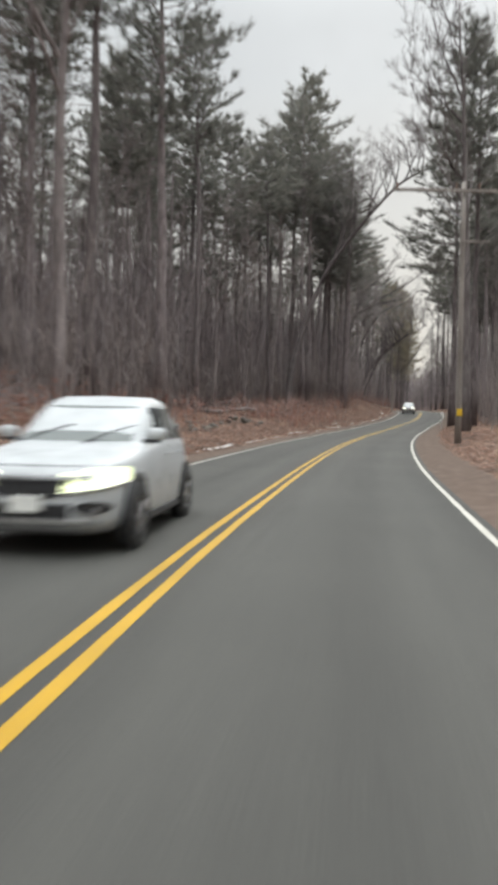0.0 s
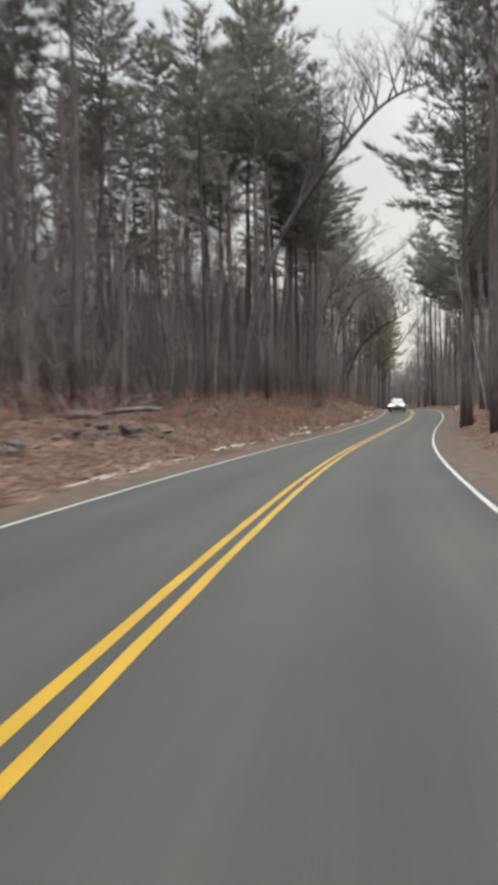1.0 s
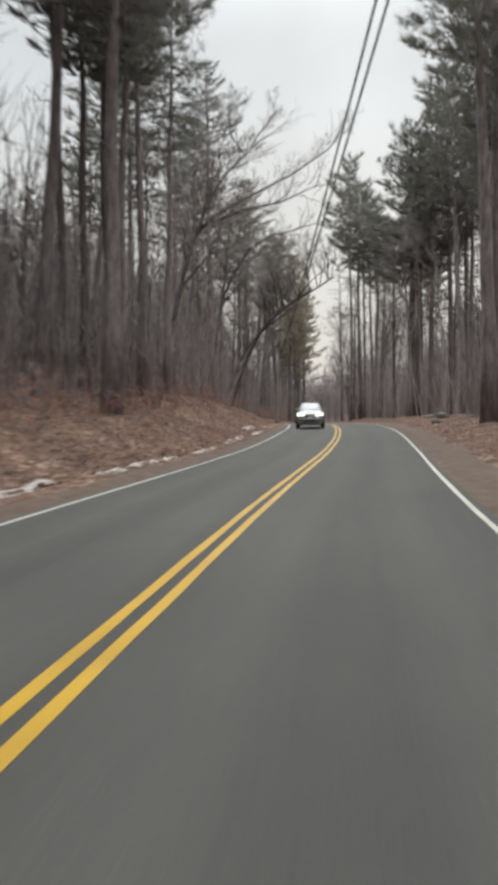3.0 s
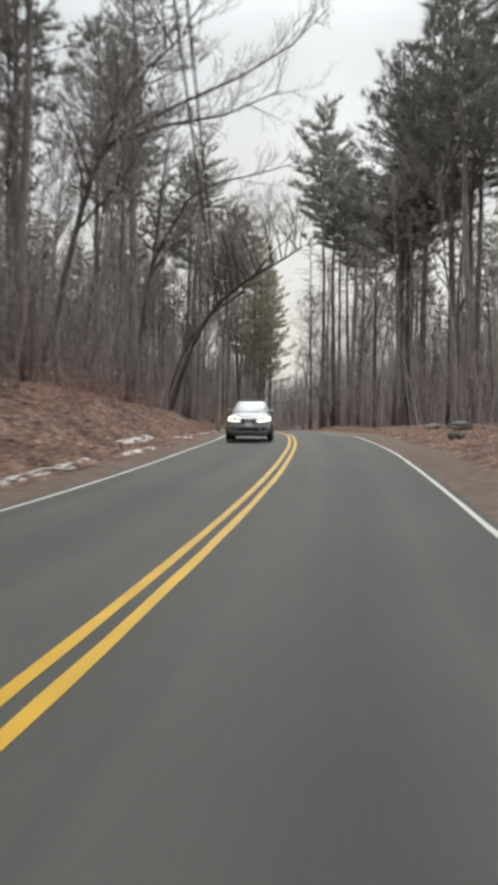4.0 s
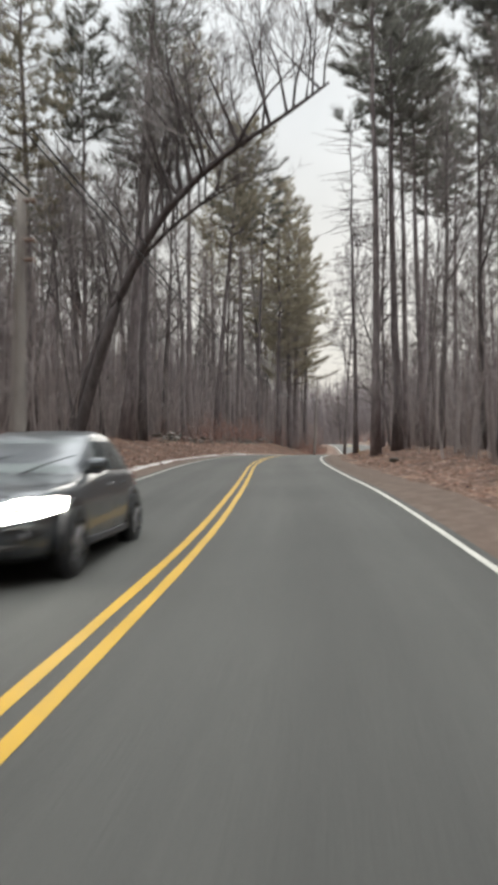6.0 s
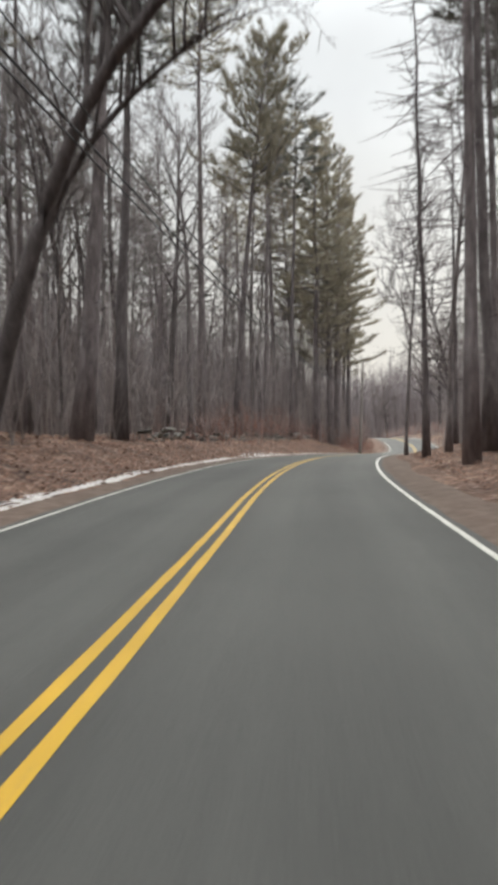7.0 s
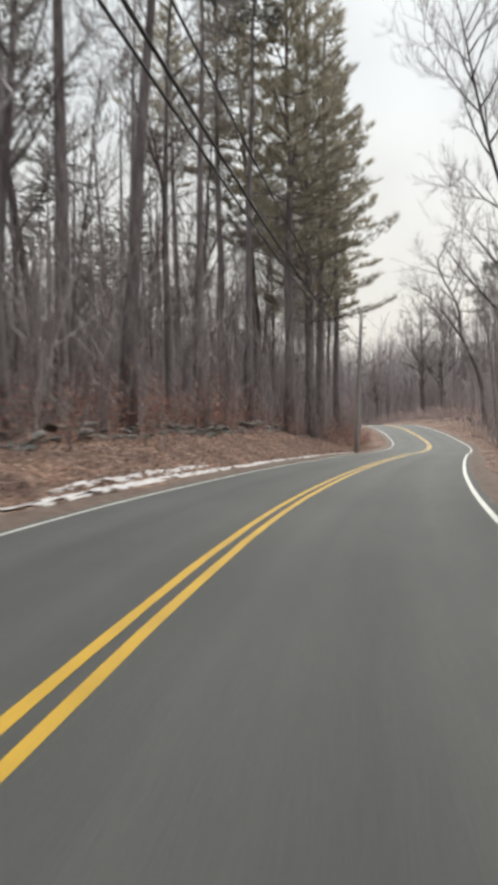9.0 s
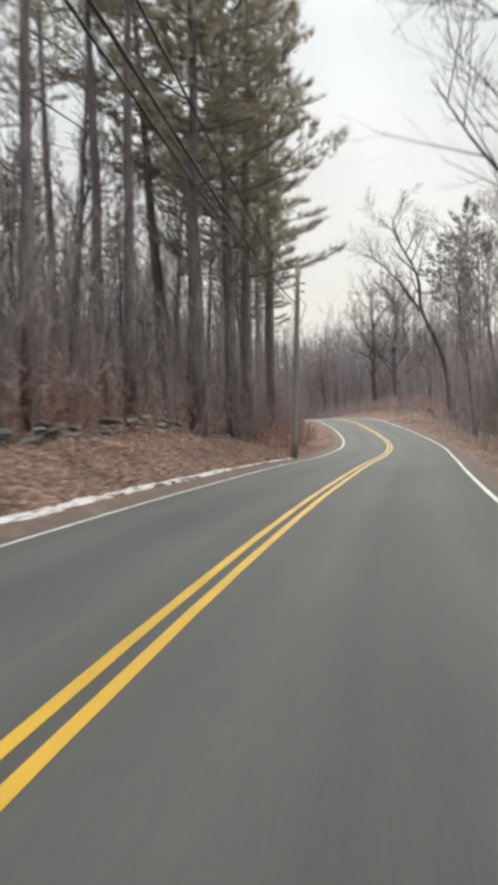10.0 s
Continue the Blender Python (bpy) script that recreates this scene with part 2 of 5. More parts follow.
MAT["porcelain"] = plain("brown_porcelain", (0.16, 0.09, 0.06), 0.3)

# ---------------------------------------------------------------- mesh helpers


class Shape:
    """Collects vertices and faces for one mesh."""

    def __init__(self):
        self.fat = 1.0
        self.v, self.f = [], []

    def tube(self, pts, radii, sides, cap=True):
        base = len(self.v)
        n = len(pts)
        for i, p in enumerate(pts):
            d = (pts[min(i + 1, n - 1)] - pts[max(i - 1, 0)]).normalized()
            a = d.orthogonal().normalized() if abs(d.z) < 0.9 else d.cross(Vector((0, 1, 0))).normalized()
            b = d.cross(a)
            for k in range(sides):
                w = 2 * math.pi * k / sides
                self.v.append(p + (a * math.cos(w) + b * math.sin(w)) * radii[i])
        for i in range(n - 1):
            for k in range(sides):
                k2 = (k + 1) % sides
                self.f.append((base + i * sides + k, base + i * sides + k2, base + (i + 1) * sides + k2, base + (i + 1) * sides + k))
        if cap and sides > 2:
            self.f.append(tuple(base + (n - 1) * sides + k for k in range(sides)))
            self.f.append(tuple(base + k for k in reversed(range(sides))))

    def blade(self, p, d, width):
        """A thin pointed blade from p along d."""
        s = d.orthogonal().normalized() * (width * 0.5)
        b = len(self.v)
        self.v += [p, p + d * 0.45 + s, p + d, p + d * 0.45 - s]
        self.f.append((b, b + 1, b + 2, b + 3))

    def needle(self, p, d, width):
        """A sharp sliver from p along d."""
        s = d.orthogonal().normalized() * (width * 0.5 * self.fat)
        b = len(self.v)
        self.v += [p - s, p + s, p + d]
        self.f.append((b, b + 1, b + 2))

    def box(self, c, size, rot=None, bevel=0.0):
        """A box with chamfered edges."""
        hx, hy, hz = (s / 2 for s in size)
        bv = min(bevel, hx * 0.9, hy * 0.9, hz * 0.9)
        bm = bmesh.new()
        bmesh.ops.create_cube(bm, size=1.0)
        bmesh.ops.scale(bm, vec=size, verts=bm.verts)
        if bv > 0:
            bmesh.ops.bevel(bm, geom=bm.edges[:], offset=bv, segments=2, affect="EDGES", profile=0.5)
        b = len(self.v)
        m = Matrix.Translation(c) @ (rot.to_matrix().to_4x4() if rot else Matrix())
        bm.verts.ensure_lookup_table()
        self.v += [m @ q.co for q in bm.verts]
        self.f += [tuple(b + q.index for q in fc.verts) for fc in bm.faces]
        bm.free()

    def mesh(self, name, mat, smooth=False):
        me = bpy.data.meshes.new(name)
        me.from_pydata([tuple(p) for p in self.v], [], self.f)
        if smooth:
            me.polygons.foreach_set("use_smooth", [True] * len(me.polygons))
        me.materials.append(mat)
        me.update()
        return me


def part(name, shape, mat, parent, label="", smooth=False):
    ob = new(name, shape.mesh(name, mat, smooth))
    ob.parent = parent
    return tagged(ob, label=label) if label else ob


def thing(name, label, category, group="", m=None):
    ob = new(name)
    ob.empty_display_size = 0.3
    if m is not None:
        ob.matrix_basis = m
    return tagged(ob, label, category, group)


def grid_faces(rows, cols):
    return [(r * cols + c, r * cols + c + 1, (r + 1) * cols + c + 1, (r + 1) * cols + c) for r in range(rows - 1) for c in range(cols - 1)]


# ---------------------------------------------------------------- the lie of the land
# Road axis every 8 m of y from y = -8: its x and its height.
AXIS_X = (-1.90, -1.20, -0.25, 0.90, 2.15, 3.56, 5.11, 6.82, 8.68, 10.70, 12.84, 15.06, 17.41, 19.82, 22.12, 24.23, 26.10, 27.69, 29.06, 30.18, 31.14, 32.10, 33.28, 34.82, 36.77, 39.17, 41.85, 44.67, 47.59, 50.55, 53.41, 55.99, 58.14, 59.80, 61.06, 61.97, 62.56, 62.87, 62.88, 62.64, 62.11, 61.31, 60.23)
AXIS_Z = (-0.12, -0.04, 0.06, 0.13, 0.21, 0.33, 0.46, 0.59, 0.74, 0.91, 1.11, 1.39, 1.69, 2.03, 2.45, 2.92, 3.31, 3.68, 3.90, 4.15, 4.33, 4.54, 4.73, 4.91, 5.02, 5.05, 5.05, 5.00, 4.94, 4.81, 4.79, 4.86, 5.10, 5.51, 6.04, 6.61, 7.06, 7.24, 7.21, 7.04, 6.81, 6.57, 6.33)
LANE = 3.345                                       # centre line to edge line
PAVED = LANE + 0.20


def spline(vals, y):
    q = (y + 8.0) / 8.0
    n = len(vals)
    if q <= 1.0:
        return vals[1] + (q - 1.0) * (vals[2] - vals[1])
    if q >= n - 2:
        return vals[n - 2] + (q - n + 2) * (vals[n - 2] - vals[n - 3])
    i = min(int(q), n - 3)
    t = q - i
    a, b, c, d = vals[i - 1], vals[i], vals[i + 1], vals[i + 2]
    return 0.5 * (2 * b + (c - a) * t + (2 * a - 5 * b + 4 * c - d) * t * t + (3 * b - a - 3 * c + d) * t ** 3)


def road_x(y):
    return spline(AXIS_X, y)


def road_z(y):
    yy = max(-60.0, min(y, 330.0))
    return spline(AXIS_Z, yy)


def road_turn(y):
    """Angle of the road to the left of +y, in radians."""
    return -math.atan((road_x(y + 0.5) - road_x(y - 0.5)))


def on_road(y, off, up=0.0):
    """A point off metres to the right of the axis."""
    a = road_turn(y)
    return Vector((road_x(y) + math.cos(a) * off, y + math.sin(a) * off, road_z(y) + up))


def lerp_table(table, y):
    if y <= table[0][0]:
        return table[0][1]
    for (y0, a), (y1, b) in zip(table, table[1:]):
        if y <= y1:
            return a + (b - a) * (y - y0) / (y1 - y0)
    return table[-1][1]


BANK_LEFT = ((0, 1.6), (40, 1.5), (70, 1.7), (100, 2.3), (125, 2.6), (145, 1.9), (170, 1.5), (195, 1.5), (215, 2.1), (240, 1.9), (330, 1.2))
BANK_RIGHT = ((0, 0.9), (60, 0.8), (120, 0.7), (160, 0.35), (200, 0.5), (250, 1.0), (330, 1.2))


def step(a, b, x):
    t = max(0.0, min(1.0, (x - a) / (b - a)))
    return t * t * (3 - 2 * t)


def land_z(x, y):
    """Height of the ground beside the road."""
    a = road_turn(y)
    off = (x - road_x(y)) * math.cos(a)
    u = y - math.sin(a) * max(-12.0, min(12.0, off))
    a = road_turn(u)
    if abs(off) < 12:
        off = (x - road_x(u)) * math.cos(a) + (y - u) * math.sin(a)
    e = abs(off) - PAVED
    z = road_z(u)
    if e < 0:
        return z - 0.10 * step(0, -0.4, e) - 0.03
    z += 11.0 * step(318, 430, y) * step(8, 40, e)
    n = noise.noise(Vector((x * 0.16, y * 0.16, 0))) * 0.35 + noise.noise(Vector((x * 0.6, y * 0.6, 7))) * 0.10
    if off < 0:
        h = lerp_table(BANK_LEFT, y)
        z += 0.05 * step(0, 0.6, e) + h * (0.55 * step(0.9, 4.6, e) + 0.45 * step(3.0, 10.0, e)) + 0.02 * max(0.0, min(e - 10, 120))
    else:
        h = lerp_table(BANK_RIGHT, y)
        z += 0.04 * step(0, 0.6, e) + h * (0.6 * step(0.6, 4.0, e) + 0.4 * step(3.0, 9.0, e)) + 0.015 * max(0.0, min(e - 10, 120))
    return z - 0.03 * (1 - step(0, 0.3, e)) + n * step(0.5, 4.0, e)


def make_ground():
    offs = [0.0]
    d = 0.9
    while offs[-1] < 1600:
        offs.append(offs[-1] + d)
        if offs[-1] > 2.5 and offs[-1] < 14:
            d = 0.34
        elif offs[-1] >= 14:
            d *= 1.22
    offs = [-o for o in reversed(offs[1:])] + offs
    ys, y, d = [], -26.0, 0.8
    while y < 2200:
        ys.append(y)
        if y > 235:
            d *= 1.06
        y += d
    back, y, d = [], -26.0, 2.0
    while y > -1500:
        y -= d
        d *= 1.5
        back.append(y)
    ys = back[::-1] + ys
    verts = []
    for y in ys:
        yc = min(max(y, -80), 420)
        for o in offs:
            x = road_x(yc) + o / math.cos(road_turn(yc))
            verts.append((x, y, land_z(x, yc)))
    me = bpy.data.meshes.new("ground")
    me.from_pydata(verts, [], grid_faces(len(ys), len(offs)))
    me.polygons.foreach_set("use_smooth", [True] * len(me.polygons))
    me.materials.append(MAT["litter"])
    return tagged(new("ground", me), "forest floor of brown leaf litter banked beside the road", "ground", kind="structure")


def strip(name, lo, hi, y0, y1, up, mat, label, category, dy=1.0, edge=0.0, thick=0.0, seed=0, parent=None):
    """A ribbon along the road between the offsets lo and hi."""
    rnd = random.Random(seed)
    verts, n = [], int((y1 - y0) / dy) + 1
    for i in range(n):
        y = y0 + i * dy
        a, b = lo + rnd.uniform(-edge, edge), hi + rnd.uniform(-edge, edge)
        for k in range(3):
            verts.append(on_road(y, a + (b - a) * k / 2, up))
    faces = grid_faces(n, 3)
    if thick:
        base = len(verts)
        verts += [v - Vector((0, 0, thick)) for v in verts]
        faces += [tuple(base + i for i in reversed(f)) for f in faces]
        for i in range(n - 1):
            for c in (0, 2):
                q = (i * 3 + c, (i + 1) * 3 + c, base + (i + 1) * 3 + c, base + i * 3 + c)
                faces.append(q if c == 0 else q[::-1])
    me = bpy.data.meshes.new(name)
    me.from_pydata(verts, [], faces)
    me.materials.append(mat)
    uv = me.uv_layers.new(name="along_road")      # metres across and along the road
    cross = [lo + (hi - lo) * (i % 3) / 2 for i in range(len(verts))]
    for loop in me.loops:
        i = loop.vertex_index
        uv.data[loop.index].uv = (cross[i % (n * 3)], y0 + ((i % (n * 3)) // 3) * dy)
    ob = new(name, me)
    if parent:
        ob.parent = parent
        return ob
    return tagged(ob, label, category, kind="structure")


make_ground()
strip("road", -PAVED, PAVED, -60, 420, 0.0, MAT["asphalt"], "worn grey asphalt two-lane road", "road", 1.0, 0.05, 0.14)
strip("road_line_yellow", -0.166, -0.060, -40, 400, 0.004, MAT["yellow"], "solid yellow centre line painted on the asphalt", "road marking", 0.8, 0.006, 0, 3)
strip("road_line_yellow", 0.062, 0.170, -40, 400, 0.004, MAT["yellow"], "solid yellow centre line painted on the asphalt", "road marking", 0.8, 0.006, 0, 4)
strip("road_line_white", -LANE - 0.046, -LANE + 0.046, -40, 400, 0.004, MAT["white_line"], "solid white edge line painted on the asphalt", "road marking", 0.8, 0.006, 0, 5)
strip("road_line_white", LANE - 0.048, LANE + 0.048, -40, 400, 0.004, MAT["white_line"], "solid white edge line painted on the asphalt", "road marking", 0.8, 0.006, 0, 6)


def make_shoulder(side, seed):
    """Bare sandy dirt between the asphalt and the leaves, with a ragged outer edge."""
    rnd = random.Random(seed)
    verts, n = [], 560
    for i in range(n):
        y = -40 + i * 0.75
        w = (lerp_table(((0, 1.5), (150, 1.4), (185, 0.7), (330, 0.6)), y) if side > 0 else 0.75) + 0.45 * noise.noise(Vector((y * 0.13, seed, 0))) + rnd.uniform(-0.10, 0.10)
        for k in range(7):
            off = side * (PAVED - 0.06 + w * k / 6)
            p = on_road(y, off)
            p.z = max(land_z(p.x, p.y), p.z - 0.03) + (0.026 if k == 0 else 0.022 if k < 6 else -0.03)
            verts.append(p)
    me = bpy.data.meshes.new("road_shoulder")
    f = grid_faces(n, 7)
    me.from_pydata(verts, [], f if side > 0 else [q[::-1] for q in f])
    me.materials.append(MAT["dirt"])
    tagged(new("road_shoulder", me), "strip of bare sandy dirt along the asphalt", "road shoulder", kind="structure")


make_shoulder(-1, 11)
make_shoulder(1, 12)

# ---------------------------------------------------------------- vehicles


def wheel(parent, x, y, r, side):
    w = part("wheel", ring_shape(r, r * 0.62, 0.21, 24), MAT["tyre"], parent, smooth=False)
    w.location = (x, y, r)
    rim = Shape()
    yo = side * 0.088
    rim.tube([Vector((0, -0.07, 0)), Vector((0, 0.07, 0))], [r * 0.20, r * 0.20], 12)
    for k in range(5):
        a = 2 * math.pi * k / 5
        c = Vector((math.cos(a) * r * 0.36, yo, math.sin(a) * r * 0.36))
        rim.box(c, (r * 0.56, 0.03, r * 0.15), Euler((0, -a, 0)), 0.008)
    part("rim", rim, MAT["rim"], w, "five-spoke alloy rim")
    return w


def ring_shape(ro, ri, width, n):
    s = Shape()
    prof = ((ri, -width / 2), (ro * 0.93, -width / 2), (ro, -width * 0.36), (ro, width * 0.36), (ro * 0.93, width / 2), (ri, width / 2))
    for k in range(n):
        a = 2 * math.pi * k / n
        s.v += [Vector((math.cos(a) * r, y, math.sin(a) * r)) for r, y in prof]
    m = len(prof)
    for k in range(n):
        k2 = (k + 1) % n
        for j in range(m):
            j2 = (j + 1) % m
            s.f.append((k * m + j, k * m + j2, k2 * m + j2, k2 * m + j))
    return s


# level by level: height, front, back and half-width of a car's outline
CROSSOVER = ((0.20, 1.98, -2.02, 0.80), (0.28, 2.12, -2.10, 0.855), (0.42, 2.165, -2.15, 0.88), (0.60, 2.16, -2.16, 0.888), (0.74, 2.12, -2.15, 0.885), (0.84, 2.04, -2.13, 0.872), (0.90, 1.90, -2.11, 0.86), (0.95, 1.62, -2.09, 0.85),
             (0.99, 1.28, -2.06, 0.84), (1.03, 0.95, -2.02, 0.825), (1.08, 0.80, -1.96, 0.80), (1.20, 0.60, -1.82, 0.765), (1.34, 0.35, -1.62, 0.715), (1.46, 0.10, -1.38, 0.665), (1.54, -0.12, -1.15, 0.62), (1.59, -0.38, -0.92, 0.54))
TALL = ((0.22, 2.15, -2.20, 0.83), (0.30, 2.28, -2.27, 0.89), (0.50, 2.32, -2.32, 0.915), (0.72, 2.31, -2.32, 0.92), (0.88, 2.25, -2.31, 0.91), (0.97, 2.12, -2.29, 0.895), (1.03, 1.85, -2.27, 0.88), (1.07, 1.45, -2.25, 0.87),
        (1.11, 1.08, -2.22, 0.855), (1.16, 0.90, -2.18, 0.83), (1.30, 0.68, -2.08, 0.79), (1.46, 0.40, -1.95, 0.735), (1.58, 0.14, -1.80, 0.685), (1.66, -0.10, -1.62, 0.635), (1.71, -0.40, -1.35, 0.55))
SALOON = tuple((z * 0.92, f * 1.04, b * 1.04 + (0.15 if z > 1.0 else 0), w) for z, f, b, w in CROSSOVER)


def make_car(label, paint, lamp, levels, rails=False, wheel_r=0.34, apron=0.315):
    """A car, its nose towards +x, standing on z = 0 with its middle at the origin."""
    car = thing("car", label, "car")
    belt, top = levels[9][0], levels[-1][0]
    lip = levels[5][0]                             # the front edge of the bonnet
    nose, tail, hw = levels[3][1], levels[3][2], levels[3][3]

    def level(z):
        z = max(levels[0][0], min(top, z))
        for i in range(len(levels) - 1):
            a, b = levels[i], levels[i + 1]
            if z <= b[0]:
                t = (z - a[0]) / (b[0] - a[0])
                p, q = levels[max(i - 1, 0)], levels[min(i + 2, len(levels) - 1)]
                out = []
                for k in (1, 2, 3):
                    d = b[0] - a[0]
                    m0, m1 = (b[k] - p[k]) / (b[0] - p[0]) * d, (q[k] - a[k]) / (q[0] - a[0]) * d
                    out.append((2 * t ** 3 - 3 * t * t + 1) * a[k] + (t ** 3 - 2 * t * t + t) * m0 + (3 * t * t - 2 * t ** 3) * b[k] + (t ** 3 - t * t) * m1)
                return out
        return levels[-1][1:]

    def outline(z, w):
        """The point of the outline at height z, w going round from the nose (0) by the left side (pi / 2) to the tail."""
        f, b, h = level(z)
        mid = (f + b) / 2
        n = 4.6
        c, sn = math.cos(w), math.sin(w)
        x = math.copysign(abs(c) ** (2 / n), c) * (f - mid) + mid
        return Vector((x, math.copysign(abs(sn) ** (2 / n), sn) * h, z))

    def front(y, z, out=0.012):
        f, b, h = level(z)
        mid = (f + b) / 2
        return Vector((mid + (f - mid) * max(0.0, 1 - min(1, abs(y) / h) ** 4.6) ** (1 / 4.6) + out, y, z))

    def side(x, z, sgn, out=0.010):
        f, b, h = level(z)
        mid = (f + b) / 2
        half = (f - mid) if x > mid else (mid - b)
        return Vector((x, sgn * (h * max(0.0, 1 - min(1, abs(x - mid) / half) ** 4.6) ** (1 / 4.6) + out), z))

    def panel(name, low, high, mat, parent=None, lab="", depth=0.03, rows=5):
        """A plate on the car's skin between a lower and an upper line of points, with a rim going in."""
        s = Shape()
        n = len(low)
        for r in range(rows):
            s.v += [a.lerp(b, r / (rows - 1)) for a, b in zip(low, high)]
        s.f = grid_faces(rows, n)
        c = sum(s.v, Vector()) / len(s.v)
        inner = Vector((0.0 if abs(c.x) < nose * 0.6 else -1.0, -math.copysign(1.0, c.y) if abs(c.y) > hw * 0.5 else 0.0, 0.0)) * depth
        ring = list(range(n)) + [r * n + n - 1 for r in range(1, rows)] + [(rows - 1) * n + k for k in range(n - 2, -1, -1)] + [r * n for r in range(rows - 2, 0, -1)]
        base = len(s.v)
        s.v += [s.v[i] + inner for i in ring]
        k = len(ring)
        s.f += [(ring[i], base + i, base + (i + 1) % k, ring[(i + 1) % k]) for i in range(k)]
        return part(name, s, mat, parent or car, lab, False)

    def ramp_line(a, b, n):
        return [a + (b - a) * k / (n - 1) for k in range(n)]

    # the skin: rings from the sill to the roof, and a cap
    zs = []
    for a, b in zip(levels, levels[1:]):
        zs += [a[0] + (b[0] - a[0]) * k / 4 for k in range(4)]
    zs.append(top)
    m = 72
    body = Shape()
    for z in zs:
        body.v += [outline(z, 2 * math.pi * k / m) for k in range(m)]
    for i in range(len(zs) - 1):
        body.f += [(i * m + k, i * m + (k + 1) % m, (i + 1) * m + (k + 1) % m, (i + 1) * m + k) for k in range(m)]
    base = (len(zs) - 1) * m
    f, b, h = level(top)
    body.v.append(Vector(((f + b) / 2, 0, top + 0.018)))
    body.f += [(base + k, base + (k + 1) % m, len(body.v) - 1) for k in range(m)]
    body.f.append(tuple(reversed(range(m))))
    part("body", body, paint, car, smooth=True)

    wl, wh = belt + 0.035, top - 0.12
    ys = ramp_line(-0.80, 0.80, 11)
    panel("windscreen", [front(y * level(wl)[2], wl, 0.014) for y in ys], [front(y * level(wh)[2], wh, 0.014) for y in ys], MAT["windscreen"], lab="raked windscreen with the mirrored sky put into its grey colour", depth=0.004, rows=7)
    wt_ = Shape()
    for q in (0.15, -0.6):
        a = front(q, belt + 0.02, 0.03)
        wt_.tube([a, a + Vector((-0.16, 0.30, 0.13)), a + Vector((-0.27, 0.52, 0.20))], [0.012, 0.009, 0.006], 5)
    part("wiper", wt_, MAT["black"], car)
    fb, bb, _h = level(belt + 0.06)
    ft, bt, _h2 = level(top - 0.14)
    for sgn in (-1, 1):
        zl, zh = belt + 0.05, top - 0.13
        x0, x1 = fb - 0.30, bb + 0.42             # window band at the belt, front and back
        t0, t1 = ft - 0.22, bt + 0.36             # and under the roof
        cuts = (0.0, 0.40, 0.425, 0.74, 0.765, 1.0)
        for a, b in zip(cuts[::2], cuts[1::2]):
            lo = [side(x0 + (x1 - x0) * u, zl, sgn) for u in ramp_line(a, b, 6)]
            hi = [side(t0 + (t1 - t0) * u, zh, sgn) for u in ramp_line(a, b, 6)]
            panel("side_window", lo, hi, MAT["glass"], depth=0.006)
        for u, x in ((0, x0 - 0.02), (1, x0 + (x1 - x0) * 0.412), (2, x0 + (x1 - x0) * 0.76)):
            sm = Shape()
            sm.tube([side(x - 0.05 * (u == 2), 0.32 + 0.10 * (u == 2), sgn, 0.0), side(x, 0.62, sgn, 0.0), side(x, belt - 0.02, sgn, 0.0)], [0.006] * 3, 4)
            part("door_seam", sm, MAT["black"], car)
        for u in (0.34, 0.69):
            hd = Shape()
            hd.box(side(x0 + (x1 - x0) * u, belt - 0.12, sgn, 0.012), (0.19, 0.035, 0.032), None, 0.012)
            part("door_handle", hd, paint, car)
        mr = Shape()
        q = side(x0 + 0.02, belt + 0.06, sgn, 0.0)
        mr.box(q + Vector((0.02, sgn * 0.15, 0.06)), (0.13, 0.22, 0.14), Euler((0, 0, sgn * 0.15)), 0.05)
        mo = part("mirror", mr, paint, car, "door mirror in the body colour")
        st = Shape()
        st.box(q + Vector((0.02, sgn * 0.10, -0.02)), (0.10, 0.20, 0.05), None, 0.015)
        part("mirror_foot", st, MAT["black"], mo, "black mirror foot")
        # headlamp, swept back round the corner of the nose
        ws = ramp_line(0.10, 1.08, 9)
        za, zb = lip - 0.23, lip - 0.05
        lo = [outline(za + 0.085 * k / 8, sgn * w * 1.0) for k, w in enumerate(ws)]
        hi = [outline(zb + (0.045 if k > 1 else 0.0) - 0.02 * (k == 8), sgn * w) for k, w in enumerate(ws)]
        push = Vector((0.016, sgn * 0.012, 0))
        hl = panel("headlight", [q + push for q in lo], [q + push for q in hi], lamp, lab="lit headlamp swept round the corner")
        bz = Shape()
        bz.tube([q + push + Vector((0.004, 0, -0.006)) for q in lo], [0.010] * 9, 5)
        part("lamp_bezel", bz, MAT["chrome"], hl, "bright lower rim")
        # fog lamp pod
        pod = Shape()
        for r, d in ((1.0, 0.008), (0.92, 0.022), (0.55, 0.014)):
            for k in range(14):
                a = 2 * math.pi * k / 14
                y, z = sgn * (hw * 0.68 + 0.16 * r * math.cos(a)), 0.46 + 0.062 * r * math.sin(a)
                pod.v.append(front(y, z, d))
        for i in range(2):
            pod.f += [(i * 14 + k, i * 14 + (k + 1) % 14, (i + 1) * 14 + (k + 1) % 14, (i + 1) * 14 + k) for k in range(14)]
        pod.f.append(tuple(range(28, 42)))
        fp = part("fog_lamp_recess", pod, MAT["black"], car)
        fl = Shape()
        c = front(sgn * hw * 0.70, 0.44, 0.0)
        fl.tube([c + Vector((-0.02, 0, 0)), c + Vector((0.012, 0, 0))], [0.042, 0.036], 12)
        part("fog_lamp", fl, MAT["rim"], fp, "round clear fog lamp")
